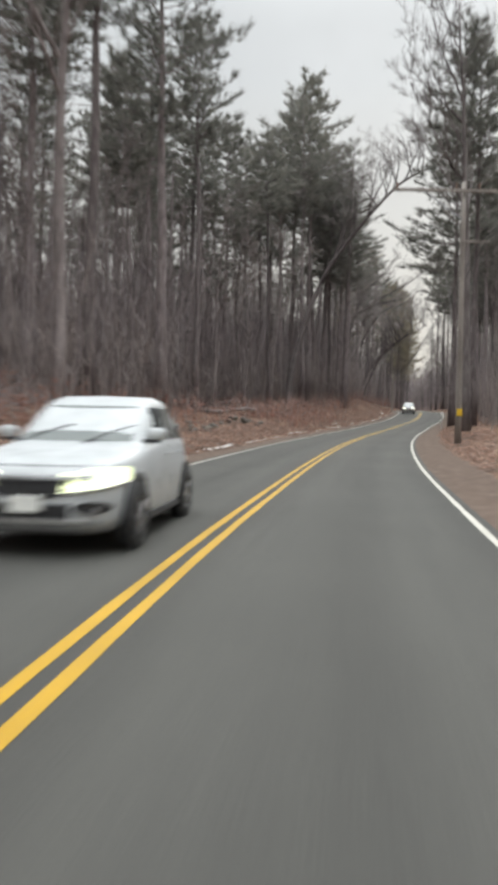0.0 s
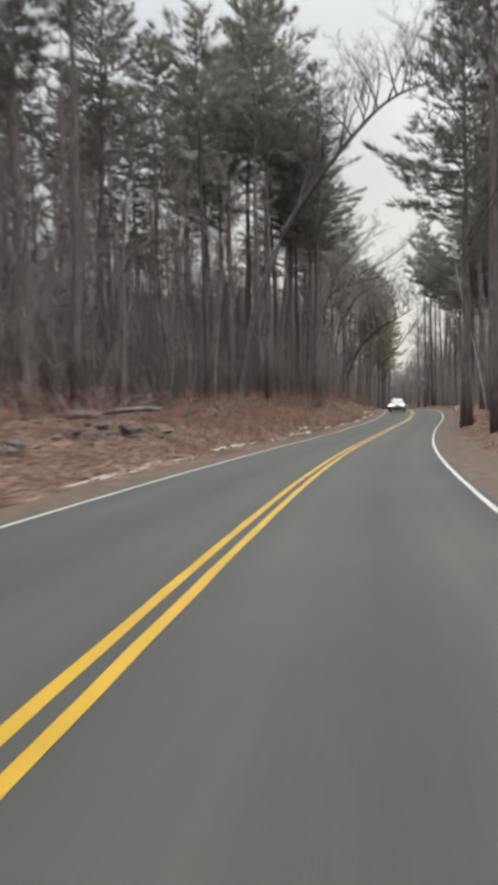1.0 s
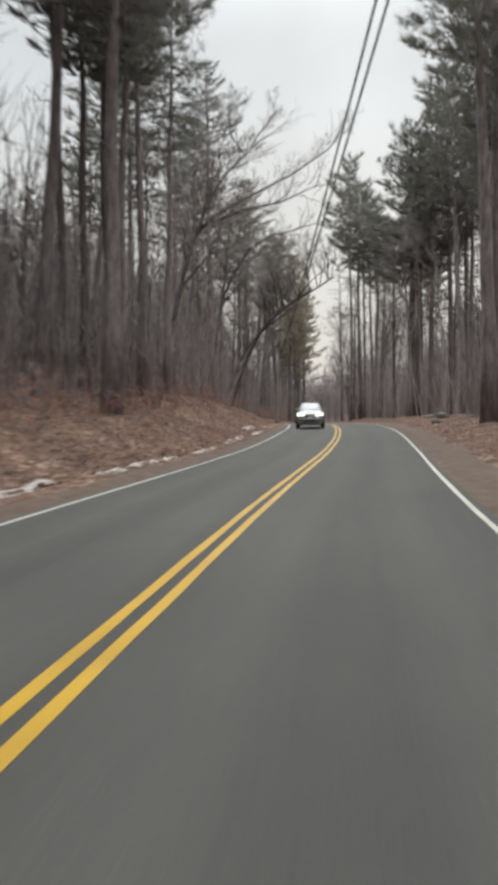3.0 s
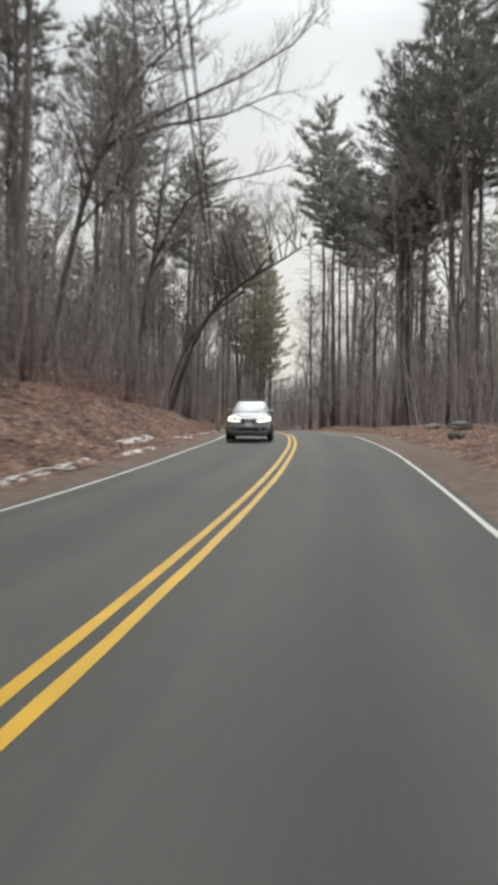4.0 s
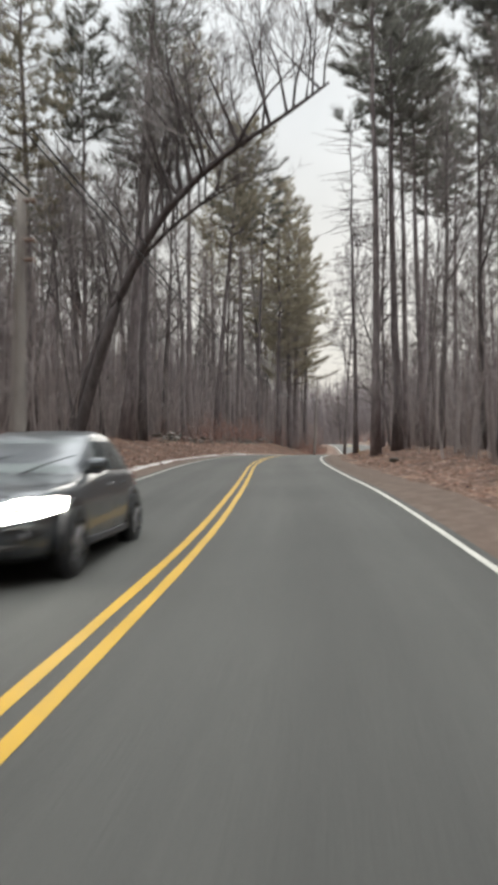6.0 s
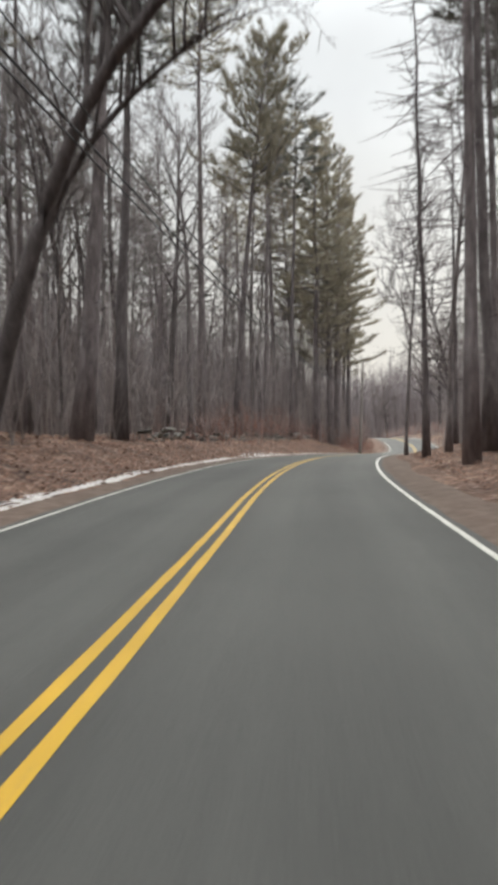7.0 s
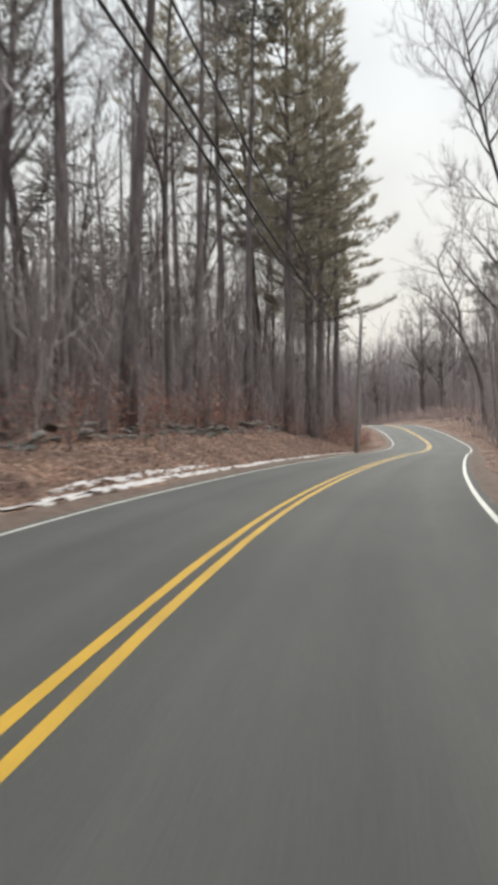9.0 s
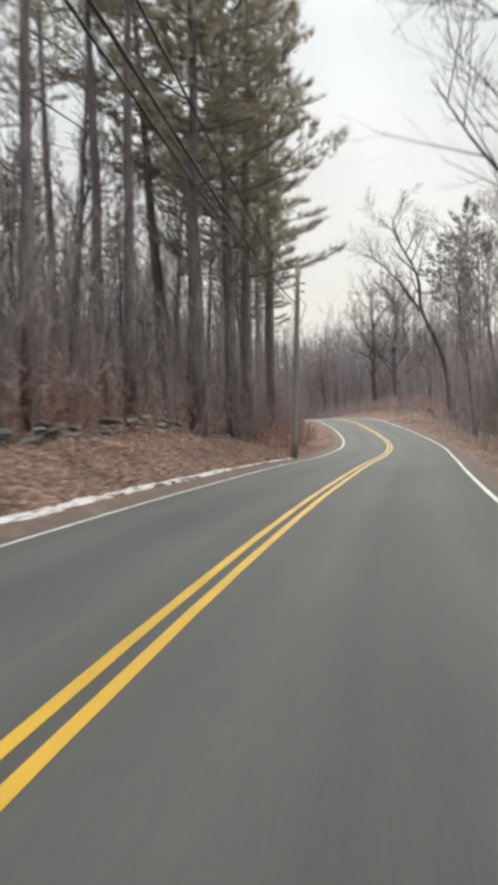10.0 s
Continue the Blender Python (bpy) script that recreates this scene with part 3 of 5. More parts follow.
        for x in (tail * 0.60, nose * 0.62):
            wheel(car, x, sgn * (hw - 0.072), wheel_r, sgn)
            arch = Shape()
            r1 = wheel_r + 0.085
            for r, out in ((r1, -0.02), (r1, 0.014), (r1 - 0.055, 0.016), (r1 - 0.07, -0.10)):
                for i in range(17):
                    a = math.pi * (-0.08 + 1.16 * i / 16)
                    q = side(x + math.cos(a) * r, max(0.2, wheel_r + math.sin(a) * r), sgn, 0)
                    arch.v.append(Vector((q.x, sgn * (hw * 0.985 + out), wheel_r + math.sin(a) * r)))
            arch.f = grid_faces(4, 17)
            part("wheel_arch", arch, MAT["black"], car, "black wheel arch trim")
            well = Shape()
            for k in range(24):
                a = 2 * math.pi * k / 24
                well.v.append(Vector((x + math.cos(a) * (r1 - 0.02), sgn * (hw * 0.985 + 0.004), wheel_r + math.sin(a) * (r1 - 0.02))))
            well.v += [v - Vector((0, sgn * 0.05, 0)) for v in well.v]
            well.f = [tuple(range(24))] + [(k, (k + 1) % 24, 24 + (k + 1) % 24, 24 + k) for k in range(24)]
            part("wheel_well", well, MAT["black"], car)
        sl = Shape()
        sl.tube([side(tail * 0.40, 0.26, sgn, 0.0), side(0, 0.25, sgn, 0.0), side(nose * 0.40, 0.26, sgn, 0.0)], [0.055] * 3, 6)
        part("sill", sl, MAT["black"], car)
        tl = [outline(lip - 0.02, sgn * w) for w in ramp_line(2.2, 2.85, 6)]
        panel("tail_lamp", [q + Vector((-0.012, sgn * 0.012, 0)) for q in tl], [outline(lip + 0.14, sgn * w) + Vector((-0.012, sgn * 0.012, 0)) for w in ramp_line(2.2, 2.85, 6)], MAT["tail"])
        if rails:
            rl = Shape()
            a, b = level(top - 0.03)[0] - 0.15, level(top - 0.03)[1] + 0.25
            yy = sgn * level(top - 0.03)[2] * 0.93
            rl.tube([Vector((a, yy, top - 0.05)), Vector((a - 0.12, yy, top + 0.045)), Vector((b + 0.12, yy, top + 0.045)), Vector((b, yy, top - 0.05))], [0.02] * 4, 6)
            part("roof_rail", rl, MAT["black"], car, "black roof rail")
    if rails:
        for fx in (0.25, 0.70):
            a, b = level(top - 0.03)[0] - 0.2, level(top - 0.03)[1] + 0.3
            cb = Shape()
            yy = level(top - 0.03)[2] * 0.93
            cb.box(Vector((a + (b - a) * fx, 0, top + 0.065)), (0.07, yy * 2.15, 0.03), None, 0.012)
            part("roof_crossbar", cb, MAT["steel"], car, "pale roof crossbar")
    # grille, bright bar, intake, plate
    gz0, gz1 = lip - 0.32, lip - 0.10
    ys = ramp_line(-0.56, 0.56, 9)
    gr = panel("grille", [front(y * hw * 0.80, gz0 + 0.10 * (abs(y) / 0.56) ** 2, 0.012) for y in ys], [front(y * hw * 1.05, gz1, 0.012) for y in ys], MAT["black"])
    for k in range(3):
        sl = Shape()
        z = gz1 - 0.05 - 0.05 * k
        sl.tube([front(y * hw * 0.85, z, 0.016) for y in ys], [0.008] * 9, 4)
        part("slat", sl, MAT["black"], gr)
    bar = Shape()
    bar.tube([front(y * hw * 1.10, gz1 + 0.015 - 0.02 * (1 - abs(y)), 0.015) for y in ys], [0.020, 0.026, 0.028, 0.03, 0.03, 0.03, 0.028, 0.026, 0.020], 6)
    part("grille_bar", bar, MAT["chrome"], car, "bright bar across the grille")
    seam = Shape()
    ys2 = ramp_line(-0.84, 0.84, 13)
    seam.tube([front(y * hw, lip + 0.012, 0.002) for y in ys2], [0.007] * 13, 4)
    part("bonnet_seam", seam, MAT["black"], car)
    for nm, z0, z1, yw, lab in (("lower_intake", 0.36, 0.50, 0.46, ""), ("bumper_apron", 0.215, apron, 0.88, "black plastic lower bumper")):
        ys3 = ramp_line(-yw, yw, 13)
        panel(nm, [front(y * hw, z0, 0.010) for y in ys3], [front(y * hw, z1, 0.012) for y in ys3], MAT["black"], lab=lab)
    lipbar = Shape()
    lipbar.tube([front(y * hw * 0.8, 0.335, 0.016) for y in ys2], [0.013] * 13, 5)
    part("bumper_trim", lipbar, MAT["chrome"], car, "bright trim along the lower bumper")
    pl = Shape()
    pl.box(front(0, gz0 - 0.02, 0.030), (0.02, 0.31, 0.155), None, 0.006)
    part("number_plate", pl, MAT["plate"], car)
    return car


def park(car, y, off, yaw=0.0, size=1.0):
    """In the oncoming lane, its nose towards -y."""
    p = on_road(y, off)
    car.matrix_basis = Matrix.Translation(p) @ Matrix.Rotation(road_turn(y) - math.pi / 2 + radians(yaw), 4, "Z") @ Matrix.Diagonal((size, size, size, 1))


park(make_car("white compact crossover with lit headlamps in the oncoming lane", MAT["car_white"], MAT["lamp_soft"], CROSSOVER), 10.3, -1.62, 2.5, 1.05)
park(make_car("pale silver sport utility car with roof rails and lit headlamps", MAT["car_silver"], MAT["lamp_mid"], TALL, rails=True, wheel_r=0.36, apron=0.42), 121.0, -1.80)
park(make_car("dark car with bright dazzling headlamps on the road", MAT["car_dark"], MAT["lamp"], SALOON, wheel_r=0.33), 135.0, -1.75)

# ---------------------------------------------------------------- utility poles, wires and markers


def utility_pole(x, y, height, lean, arm, label):
    z = land_z(x, y)
    p = thing("utility_pole", label, "utility pole", m=pose(x, y, z - 0.3))
    s = Shape()
    s.tube([Vector((lean * k / 6, 0, (height + 0.3) * k / 6)) for k in range(7)], [0.17 - 0.011 * k for k in range(7)], 12)
    part("pole", s, MAT["wood_pole"], p, smooth=True)
    if arm:
        a = Shape()
        a.box(Vector((-0.6, -0.19, height - 0.15)), (5.6, 0.12, 0.14), None, 0.015)
        part("crossarm", a, MAT["wood_pole"], p)
        k = Shape()
        k.box(Vector((0.58, -0.2, 9.86)), (1.3, 0.09, 0.10), None, 0.012)
        part("bracket", k, MAT["wood_pole"], p)
        b = Shape()
        b.tube([Vector((-1.9, -0.19, height - 0.2)), Vector((-0.1, -0.15, height - 1.5))], [0.035, 0.035], 6)
        part("brace", b, MAT["steel"], p)
        for dx in (-3.2, -0.4, 0.7, 1.8):
            i = Shape()
            i.tube([Vector((dx, -0.19, height - 0.08)), Vector((dx, -0.19, height + 0.05)), Vector((dx, -0.19, height + 0.06)), Vector((dx, -0.19, height + 0.2))], [0.03, 0.03, 0.06, 0.04], 8)
            part("insulator", i, MAT["porcelain"], p)
    else:
        for k in (0.5, 1.3, 1.7):
            i = Shape()
            dx = lean * (height - k) / height
            i.tube([Vector((0.08 + dx, -0.1, height + 0.3 - k)), Vector((0.32 + dx, -0.14, height + 0.3 - k))], [0.035, 0.05], 8)
            part("insulator", i, MAT["porcelain"], p)
    return p


utility_pole(10.3, 38.0, 12.4, 0.0, True, "weathered wooden utility pole with a long crossarm")
utility_pole(25.6, 142.1, 6.6, 0.1, False, "weathered wooden utility pole among the trees")
utility_pole(46.2, 224.2, 9.8, 0.50, False, "pale weathered wooden utility pole leaning at the roadside")
utility_pole(57.0, 305.0, 8.6, 0.1, False, "weathered wooden utility pole far along the road")


def wire(p, q, sag, r=0.022):
    s = Shape()
    p, q = Vector(p), Vector(q)
    pts = [p.lerp(q, k / 24) - Vector((0, 0, sag * 4 * (k / 24) * (1 - k / 24))) for k in range(25)]
    s.tube(pts, [r] * 25, 6)
    tagged(new("overhead_wire", s.mesh("overhead_wire", MAT["wire"])), "black cable strung between the utility poles", "cable", "overhead wires")


BRACKET_Z = land_z(10.3, 38) + 9.6
for dx, dz in ((0.80, 0.0), (1.15, 0.12)):
    wire((10.3 + dx, 37.8, BRACKET_Z + dz), (25.75 + dx * 0.1, 142.0, land_z(25.6, 142.1) + 6.2 + dz), 1.15)
    wire((10.3 + dx, 37.8, BRACKET_Z + dz), (3.0 + dx, -60.0, 10.2), 1.2)
for dx, rr in ((-0.10, 0.018), (0.10, 0.022), (0.50, 0.014)):
    wire((25.85 + dx, 142.0, 11.7), (46.5 + dx, 224.1, 12.3), 2.1, rr)
    wire((46.5 + dx, 224.1, 12.3), (57.2 + dx, 305.0, land_z(57, 305) + 8.3), 1.6, rr)


def marker(x, y, h, plate, label, name):
    z = land_z(x, y)
    p = thing(name, label, "marker post", m=pose(x, y, z - 0.15, 0, 0, 14))
    s = Shape()
    s.box(Vector((0, 0, (h + 0.15) / 2)), (0.05, 0.03, h + 0.15), None, 0.006)
    part("post", s, MAT["steel"], p)
    b = Shape()
    b.box(Vector((0, -0.025, h + 0.02)), plate[:1] + (0.012,) + plate[1:2], None, 0.004)
    part("plate", b, plate[2], p)


marker(18.0, 73.0, 1.55, (0.16, 0.28, MAT["sign_white"]), "slim roadside post with a white reflector plate", "reflector_post")
sgn_pole = Shape()
sgn_pole.box(Vector((0, -0.19, 0)), (0.26, 0.012, 0.34), None, 0.004)
tagged(new("marker_plate", sgn_pole.mesh("marker_plate", MAT["sign_yellow"])), "small yellow plate nailed to the utility pole", "sign").location = (10.3, 38.0, 2.15)

# ---------------------------------------------------------------- trees


def wander(p, d, length, n, bend, rnd, lift=0.0):
    """A gently crooked line of n + 1 points from p along d."""
    pts, d = [p.copy()], d.normalized()
    for _ in range(n):
        d = (d + Vector((rnd.uniform(-1, 1), rnd.uniform(-1, 1), rnd.uniform(-1, 1))) * bend + Vector((0, 0, lift))).normalized()
        pts.append(pts[-1] + d * (length / n))
    return pts


def along(pts, t):
    q = max(0.0, min(0.9999, t)) * (len(pts) - 1)
    i = int(q)
    return pts[i].lerp(pts[i + 1], q - i), (pts[i + 1] - pts[i]).normalized()


def tree_object(name, trunk, crown, bark, leaf, label, crown_name, crown_label=""):
    t = thing(name, label, "tree", "roadside trees")
    part("trunk", trunk, bark, t, smooth=True)
    part(crown_name, crown, leaf, t, crown_label)
    return t


def pine(seed, H, r, start, reach, leaf, label, lean=(0, 0), tufts=7.4, blades=5, wide=1.12, full=0.62, snags=1.0, low=0.42, fine=1.0, up=0.0, bark="bark_pine"):
    rnd = random.Random(seed)
    trunk, crown = Shape(), Shape()
    n = 9
    pts = [Vector((lean[0] * (k / n) ** 1.3 + rnd.uniform(-0.10, 0.10) * (0 < k), lean[1] * (k / n) ** 1.3 + rnd.uniform(-0.10, 0.10) * (0 < k), H * k / n - 0.4 * (k == 0))) for k in range(n + 1)]
    trunk.tube(pts, [r * 1.35] + [r * (1 - 0.90 * (k / n) ** 0.9) for k in range(1, n + 1)], 9)
    # dead snags below the crown
    for _ in range(int(26 * start * snags)):
        p, _d = along(pts, rnd.uniform(0.14, start))
        a = rnd.uniform(0, 2 * math.pi)
        q = wander(p, Vector((math.cos(a), math.sin(a), rnd.uniform(-0.25, 0.2))), rnd.uniform(0.8, 3.0), 3, 0.12, rnd)
        trunk.tube(q, [0.035, 0.026, 0.017, 0.008], 3, False)
    t = start
    while t < 0.992:
        u = (t - start) / (1 - start)
        span = reach * min(1.0, low + 2.0 * u) * (1 - u) ** full + 0.45
        k = rnd.randint(3, 5)
        a0 = rnd.uniform(0, 6.28)
        for j in range(k):
            L = span * rnd.uniform(0.30, 1.22)
            a = a0 + 6.283 * j / k + rnd.uniform(-0.5, 0.5)
            p, _d = along(pts, t + rnd.uniform(-0.01, 0.01))
            el = -0.08 + up + 0.75 * u ** 2 + rnd.uniform(-0.15, 0.22)
            d = Vector((math.cos(a) * math.cos(el), math.sin(a) * math.cos(el), math.sin(el)))
            q = wander(p, d, L, 4, 0.10, rnd, 0.10 + 0.3 * up)
            rb = 0.016 + 0.011 * L
            trunk.tube(q, [rb, rb * 0.8, rb * 0.6, rb * 0.42, rb * 0.22], 3, False)
            side = d.cross(Vector((0, 0, 1))).normalized()
            for _ in range(int(L * tufts) + 2):
                s = rnd.random() ** 0.75
                c, dd = along(q, 0.15 + 0.85 * s)
                c = c + side * rnd.uniform(-1, 1) * L * 0.42 * (1.15 - s) + Vector((0, 0, rnd.uniform(-0.08, 0.12)))
                w = (dd + side * rnd.uniform(-0.8, 0.8) + Vector((0, 0, rnd.uniform(0.0, 0.45)))).normalized()
                for _k in range(blades):
                    v = (w + Vector((rnd.uniform(-1, 1), rnd.uniform(-1, 1), rnd.uniform(-0.35, 0.75))) * 0.7).normalized()
                    crown.needle(c, v * rnd.uniform(0.45, 0.95) * fine * max(1.0, wide - 0.12) ** 0.5, rnd.uniform(0.045, 0.088) * wide)
        t += rnd.uniform(0.5, 0.9) * max(1.0, wide - 0.12) ** 0.6 / H
    return tree_object("pine_tree", trunk, crown, MAT[bark], leaf, label, "crown")


def limb(trunk, twigs, p, d, L, r, level, rnd, lift, many=6):
    if level == 3:
        q = wander(p, d, L, 2, 0.25, rnd, lift)
        twigs.needle(q[0], q[2] - q[0], 0.034)
        twigs.needle(q[1], (q[1] - q[0]) * 0.9, 0.026)
        return
    if many < 5 and level == 2:
        q = wander(p, d, L, 2, 0.2, rnd, lift)
        twigs.needle(q[0], q[2] - q[0], 0.05)
    else:
        n = (4 if many > 4 else 3) if level < 2 else 2
        q = wander(p, d, L, n, 0.20, rnd, lift)
        tip = 0.16 if level < 2 else 0.25
        sink = trunk if level < 2 else twigs
        sink.tube(q, [r * (1 - (1 - tip) * k / n) for k in range(n + 1)], ((6, 5, 3) if many > 4 else (4, 3, 3))[level], False)
    kids = many
    for j in range(kids):
        t = 0.20 + 0.80 * (j + rnd.random()) / kids
        c, dd = along(q, t)
        a = dd.orthogonal().normalized()
        a.rotate(Matrix.Rotation(rnd.uniform(0, 6.283), 3, dd))
        w = (dd * rnd.uniform(0.55, 1.1) + a * rnd.uniform(0.5, 0.95) + Vector((0, 0, 0.22))).normalized()
        limb(trunk, twigs, c, w, L * rnd.uniform(0.36, 0.60), max(0.014, r * (1 - 0.6 * t) * rnd.uniform(0.42, 0.62)), level + 1, rnd, 0.05, many)


def bare_tree(seed, H, r, start, limbs, spread, label, trunk_pts=None, sprout=False, name="bare_tree", many=6, bark="bark_grey", arms=(), fat=1.2, reach=1.0):
    rnd = random.Random(seed)
    trunk, twigs = Shape(), Shape()
    twigs.fat = fat
    n = 10
    if trunk_pts is None:
        trunk_pts = wander(Vector((0, 0, -0.4)), Vector((rnd.uniform(-0.06, 0.06), rnd.uniform(-0.06, 0.06), 1)), H, n, 0.055, rnd, 0.04)
    m = len(trunk_pts) - 1
    trunk.tube(trunk_pts, [r * 1.35] + [r * (1 - 0.86 * (k / m) ** 0.9) for k in range(1, m + 1)], 9)
    for j in range(limbs):
        t = start + (0.98 - start) * (j + rnd.random()) / limbs
        p, d = along(trunk_pts, t)
        a = rnd.uniform(0, 6.283)
        w = (Vector((math.cos(a) * spread, math.sin(a) * spread, 0.55)) + d * 0.35).normalized()
        if sprout and rnd.random() < 0.6:
            w = Vector((rnd.uniform(-0.25, 0.25), rnd.uniform(-0.25, 0.25), 1)).normalized()
        limb(trunk, twigs, p, w, reach * H * rnd.uniform(0.20, 0.34) * (1.15 - 0.65 * t), r * (1 - 0.75 * t) * rnd.uniform(0.34, 0.55) + 0.015, 0 if rnd.random() < 0.55 else 1, rnd, 0.06, many)
    for a in arms:                                # long limbs reaching out
        m = len(a) - 1
        trunk.tube(a, [0.13 * (1 - 0.75 * k / m) for k in range(m + 1)], 6)
        for j in range(16):
            p, d = along(a, 0.15 + 0.85 * (j + rnd.random()) / 16)
            w = (d * 0.8 + Vector((rnd.uniform(-0.6, 0.6), rnd.uniform(-0.7, 0.7), rnd.uniform(-0.35, 0.8)))).normalized()
            limb(trunk, twigs, p, w, rnd.uniform(1.4, 3.6), 0.035, 1, rnd, 0.05, 5)
    return tree_object(name, trunk, twigs, MAT[bark], MAT["twig"], label, "crown", "fine bare twigs")


def plant(tree, x, y, turn=0.0, size=1.0, tilt=(0, 0), sink=0.05):
    tree.matrix_basis = Matrix.Translation((x, y, land_z(x, y) - sink)) @ Euler((radians(tilt[0]), radians(tilt[1]), radians(turn))).to_matrix().to_4x4() @ Matrix.Diagonal((size, size, size, 1))
    return tree


def plant_copy(tree, x, y, turn, size, tilt=(0, 0)):
    c = copy_thing(tree, Matrix())
    return plant(c, x, y, turn, size, tilt)


PINE_L = "tall eastern pine with a bare trunk and dark green crown"
pines = [pine(21, 33, 0.36, 0.58, 5.5, MAT["needles"], PINE_L), pine(22, 31, 0.30, 0.64, 4.9, MAT["needles"], PINE_L, (0.8, 0.3)),
         pine(23, 34, 0.42, 0.53, 6.3, MAT["needles"], PINE_L, (-0.5, 0.4)), pine(24, 27, 0.20, 0.68, 3.4, MAT["needles"], "slender pine with a thin high crown", (0.4, 0))]
gold = [pine(31, 31, 0.36, 0.40, 4.7, MAT["needles_gold"], "tall pine with an olive-yellow crown reaching low", (0.5, 0.3), 8.0, 9, 0.62, 0.55, fine=0.78), pine(32, 27, 0.30, 0.36, 4.5, MAT["needles_gold"], "pine with an olive-yellow crown reaching low", (0.3, -0.4), 8.0, 9, 0.62, 0.55, fine=0.78),
        pine(33, 33, 0.34, 0.58, 5.0, MAT["needles_gold"], "tall pine with a high olive-yellow crown", (-0.4, 0.4), 8.0, 9, 0.62, 0.58, fine=0.78)]
gold_high = pine(37, 40, 0.36, 0.70, 5.4, MAT["needles_gold"], "very tall pine with a high olive-yellow crown", (0.3, 0.2), 8.0, 9, 0.62, 0.55, low=0.7, fine=0.78)
gold_broad = pine(38, 34.5, 0.40, 0.25, 6.4, MAT["needles_gold"], "broad tall pine with a cone of olive-yellow boughs", (0.2, 0.2), 8.4, 9, 0.62, 0.62, low=0.85, fine=0.85, up=0.12)
gold_plume = pine(39, 31, 0.34, 0.60, 5.6, MAT["needles_gold"], "pine with a high olive crown of upswept plumes", (2.9, -0.6), 8.6, 9, 0.62, 0.42, low=0.75, fine=0.9, up=0.22)
thick_pine = pine(40, 34, 0.56, 0.47, 6.6, MAT["needles"], "thick dark-barked pine with a dense crown", (0.2, 0.2), 7.6, 5, 1.12, 0.5, low=0.7, bark="bark_dark")
wide_pines = [pine(35, 31, 0.38, 0.50, 7.0, MAT["needles"], "broad pine with long level boughs reaching over the road", (0, 0.3), full=0.6, low=0.95), pine(36, 31, 0.36, 0.46, 5.4, MAT["needles"], "broad pine with long level boughs", (0.4, 0), full=0.6, low=0.8)]
snaggy = pine(34, 23, 0.17, 0.93, 1.3, MAT["needles"], "slender dead pine with short broken snags all along it", (0.3, 0.1), snags=7.0)
BARE_L = "leafless grey-barked tree with upswept limbs"
bares = [bare_tree(41, 22, 0.22, 0.34, 11, 0.75, BARE_L), bare_tree(42, 19, 0.17, 0.40, 10, 0.65, BARE_L), bare_tree(43, 25, 0.28, 0.42, 11, 0.8, BARE_L),
         bare_tree(44, 15, 0.10, 0.35, 9, 0.55, "slim leafless sapling with thin grey stem", many=5), bare_tree(45, 17, 0.13, 0.50, 8, 0.6, "slim leafless tree with thin grey stem", many=5)]
OAK_L = "broad leafless oak with heavy crooked limbs"
oaks = [bare_tree(48, 15, 0.38, 0.26, 13, 0.85, OAK_L, bark="bark_dark", fat=2.2, reach=1.65), bare_tree(49, 26, 0.33, 0.36, 11, 0.75, OAK_L, bark="bark_dark")]
far_pines = [pine(25, 31, 0.28, 0.66, 4.6, MAT["needles"], PINE_L, (0.5, 0), 3.0, 4, 1.9), pine(26, 28, 0.22, 0.70, 3.8, MAT["needles"], PINE_L, (-0.4, 0.5), 3.0, 4, 1.9)]
far_bares = [bare_tree(46, 21, 0.18, 0.36, 8, 0.7, BARE_L, many=4, fat=1.6), bare_tree(47, 18, 0.14, 0.40, 8, 0.6, BARE_L, many=4, fat=1.6)]

# the arching and leaning trees over the road
V = Vector


def leaning(seed, H, r, start, limbs, pts, label, sprout=True, arms=(), bark="bark_dark"):
    base = V(pts[0])
    base.z = land_z(base.x, base.y)
    rel = [V((0, 0, -0.4))] + [V(p) - base for p in pts[1:]]
    for _ in range(2):                 # round the bends off
        cut = [rel[0]]
        for a, b in zip(rel, rel[1:]):
            cut += [a.lerp(b, 0.25), a.lerp(b, 0.75)]
        rel = cut + [rel[-1]]
    t = bare_tree(seed, H, r, start, limbs, 0.8, label, rel, sprout, bark=bark, arms=[[V(p) - base for p in a] for a in arms])
    t.matrix_basis = Matrix.Translation(base)
    return t


leaning(51, 27, 0.40, 0.42, 20, [(4.2, 86, 3), (5.0, 88, 9), (7.9, 90, 17.9), (10.8, 90, 22.2), (14.7, 90, 27), (17.6, 90, 29.8), (22.0, 90, 31.3)], "large leafless tree arching far out over the road")
leaning(52, 24, 0.28, 0.35, 16, [(14.2, 134, 5), (15.7, 134, 13.1), (16.9, 134, 18.1), (19.1, 134, 24), (22.5, 134, 27.5)], "leafless tree leaning towards the road",
        arms=[[(17.4, 134, 19.6), (18.9, 133.8, 21.3), (22.4, 134, 23.4), (25.8, 134, 25.2), (28.9, 134, 27.4), (31.3, 134, 30.0)], [(17.8, 134, 20.5), (21.7, 134.4, 22.2), (24.8, 134, 22.8), (28.2, 133.6, 24.4)]])
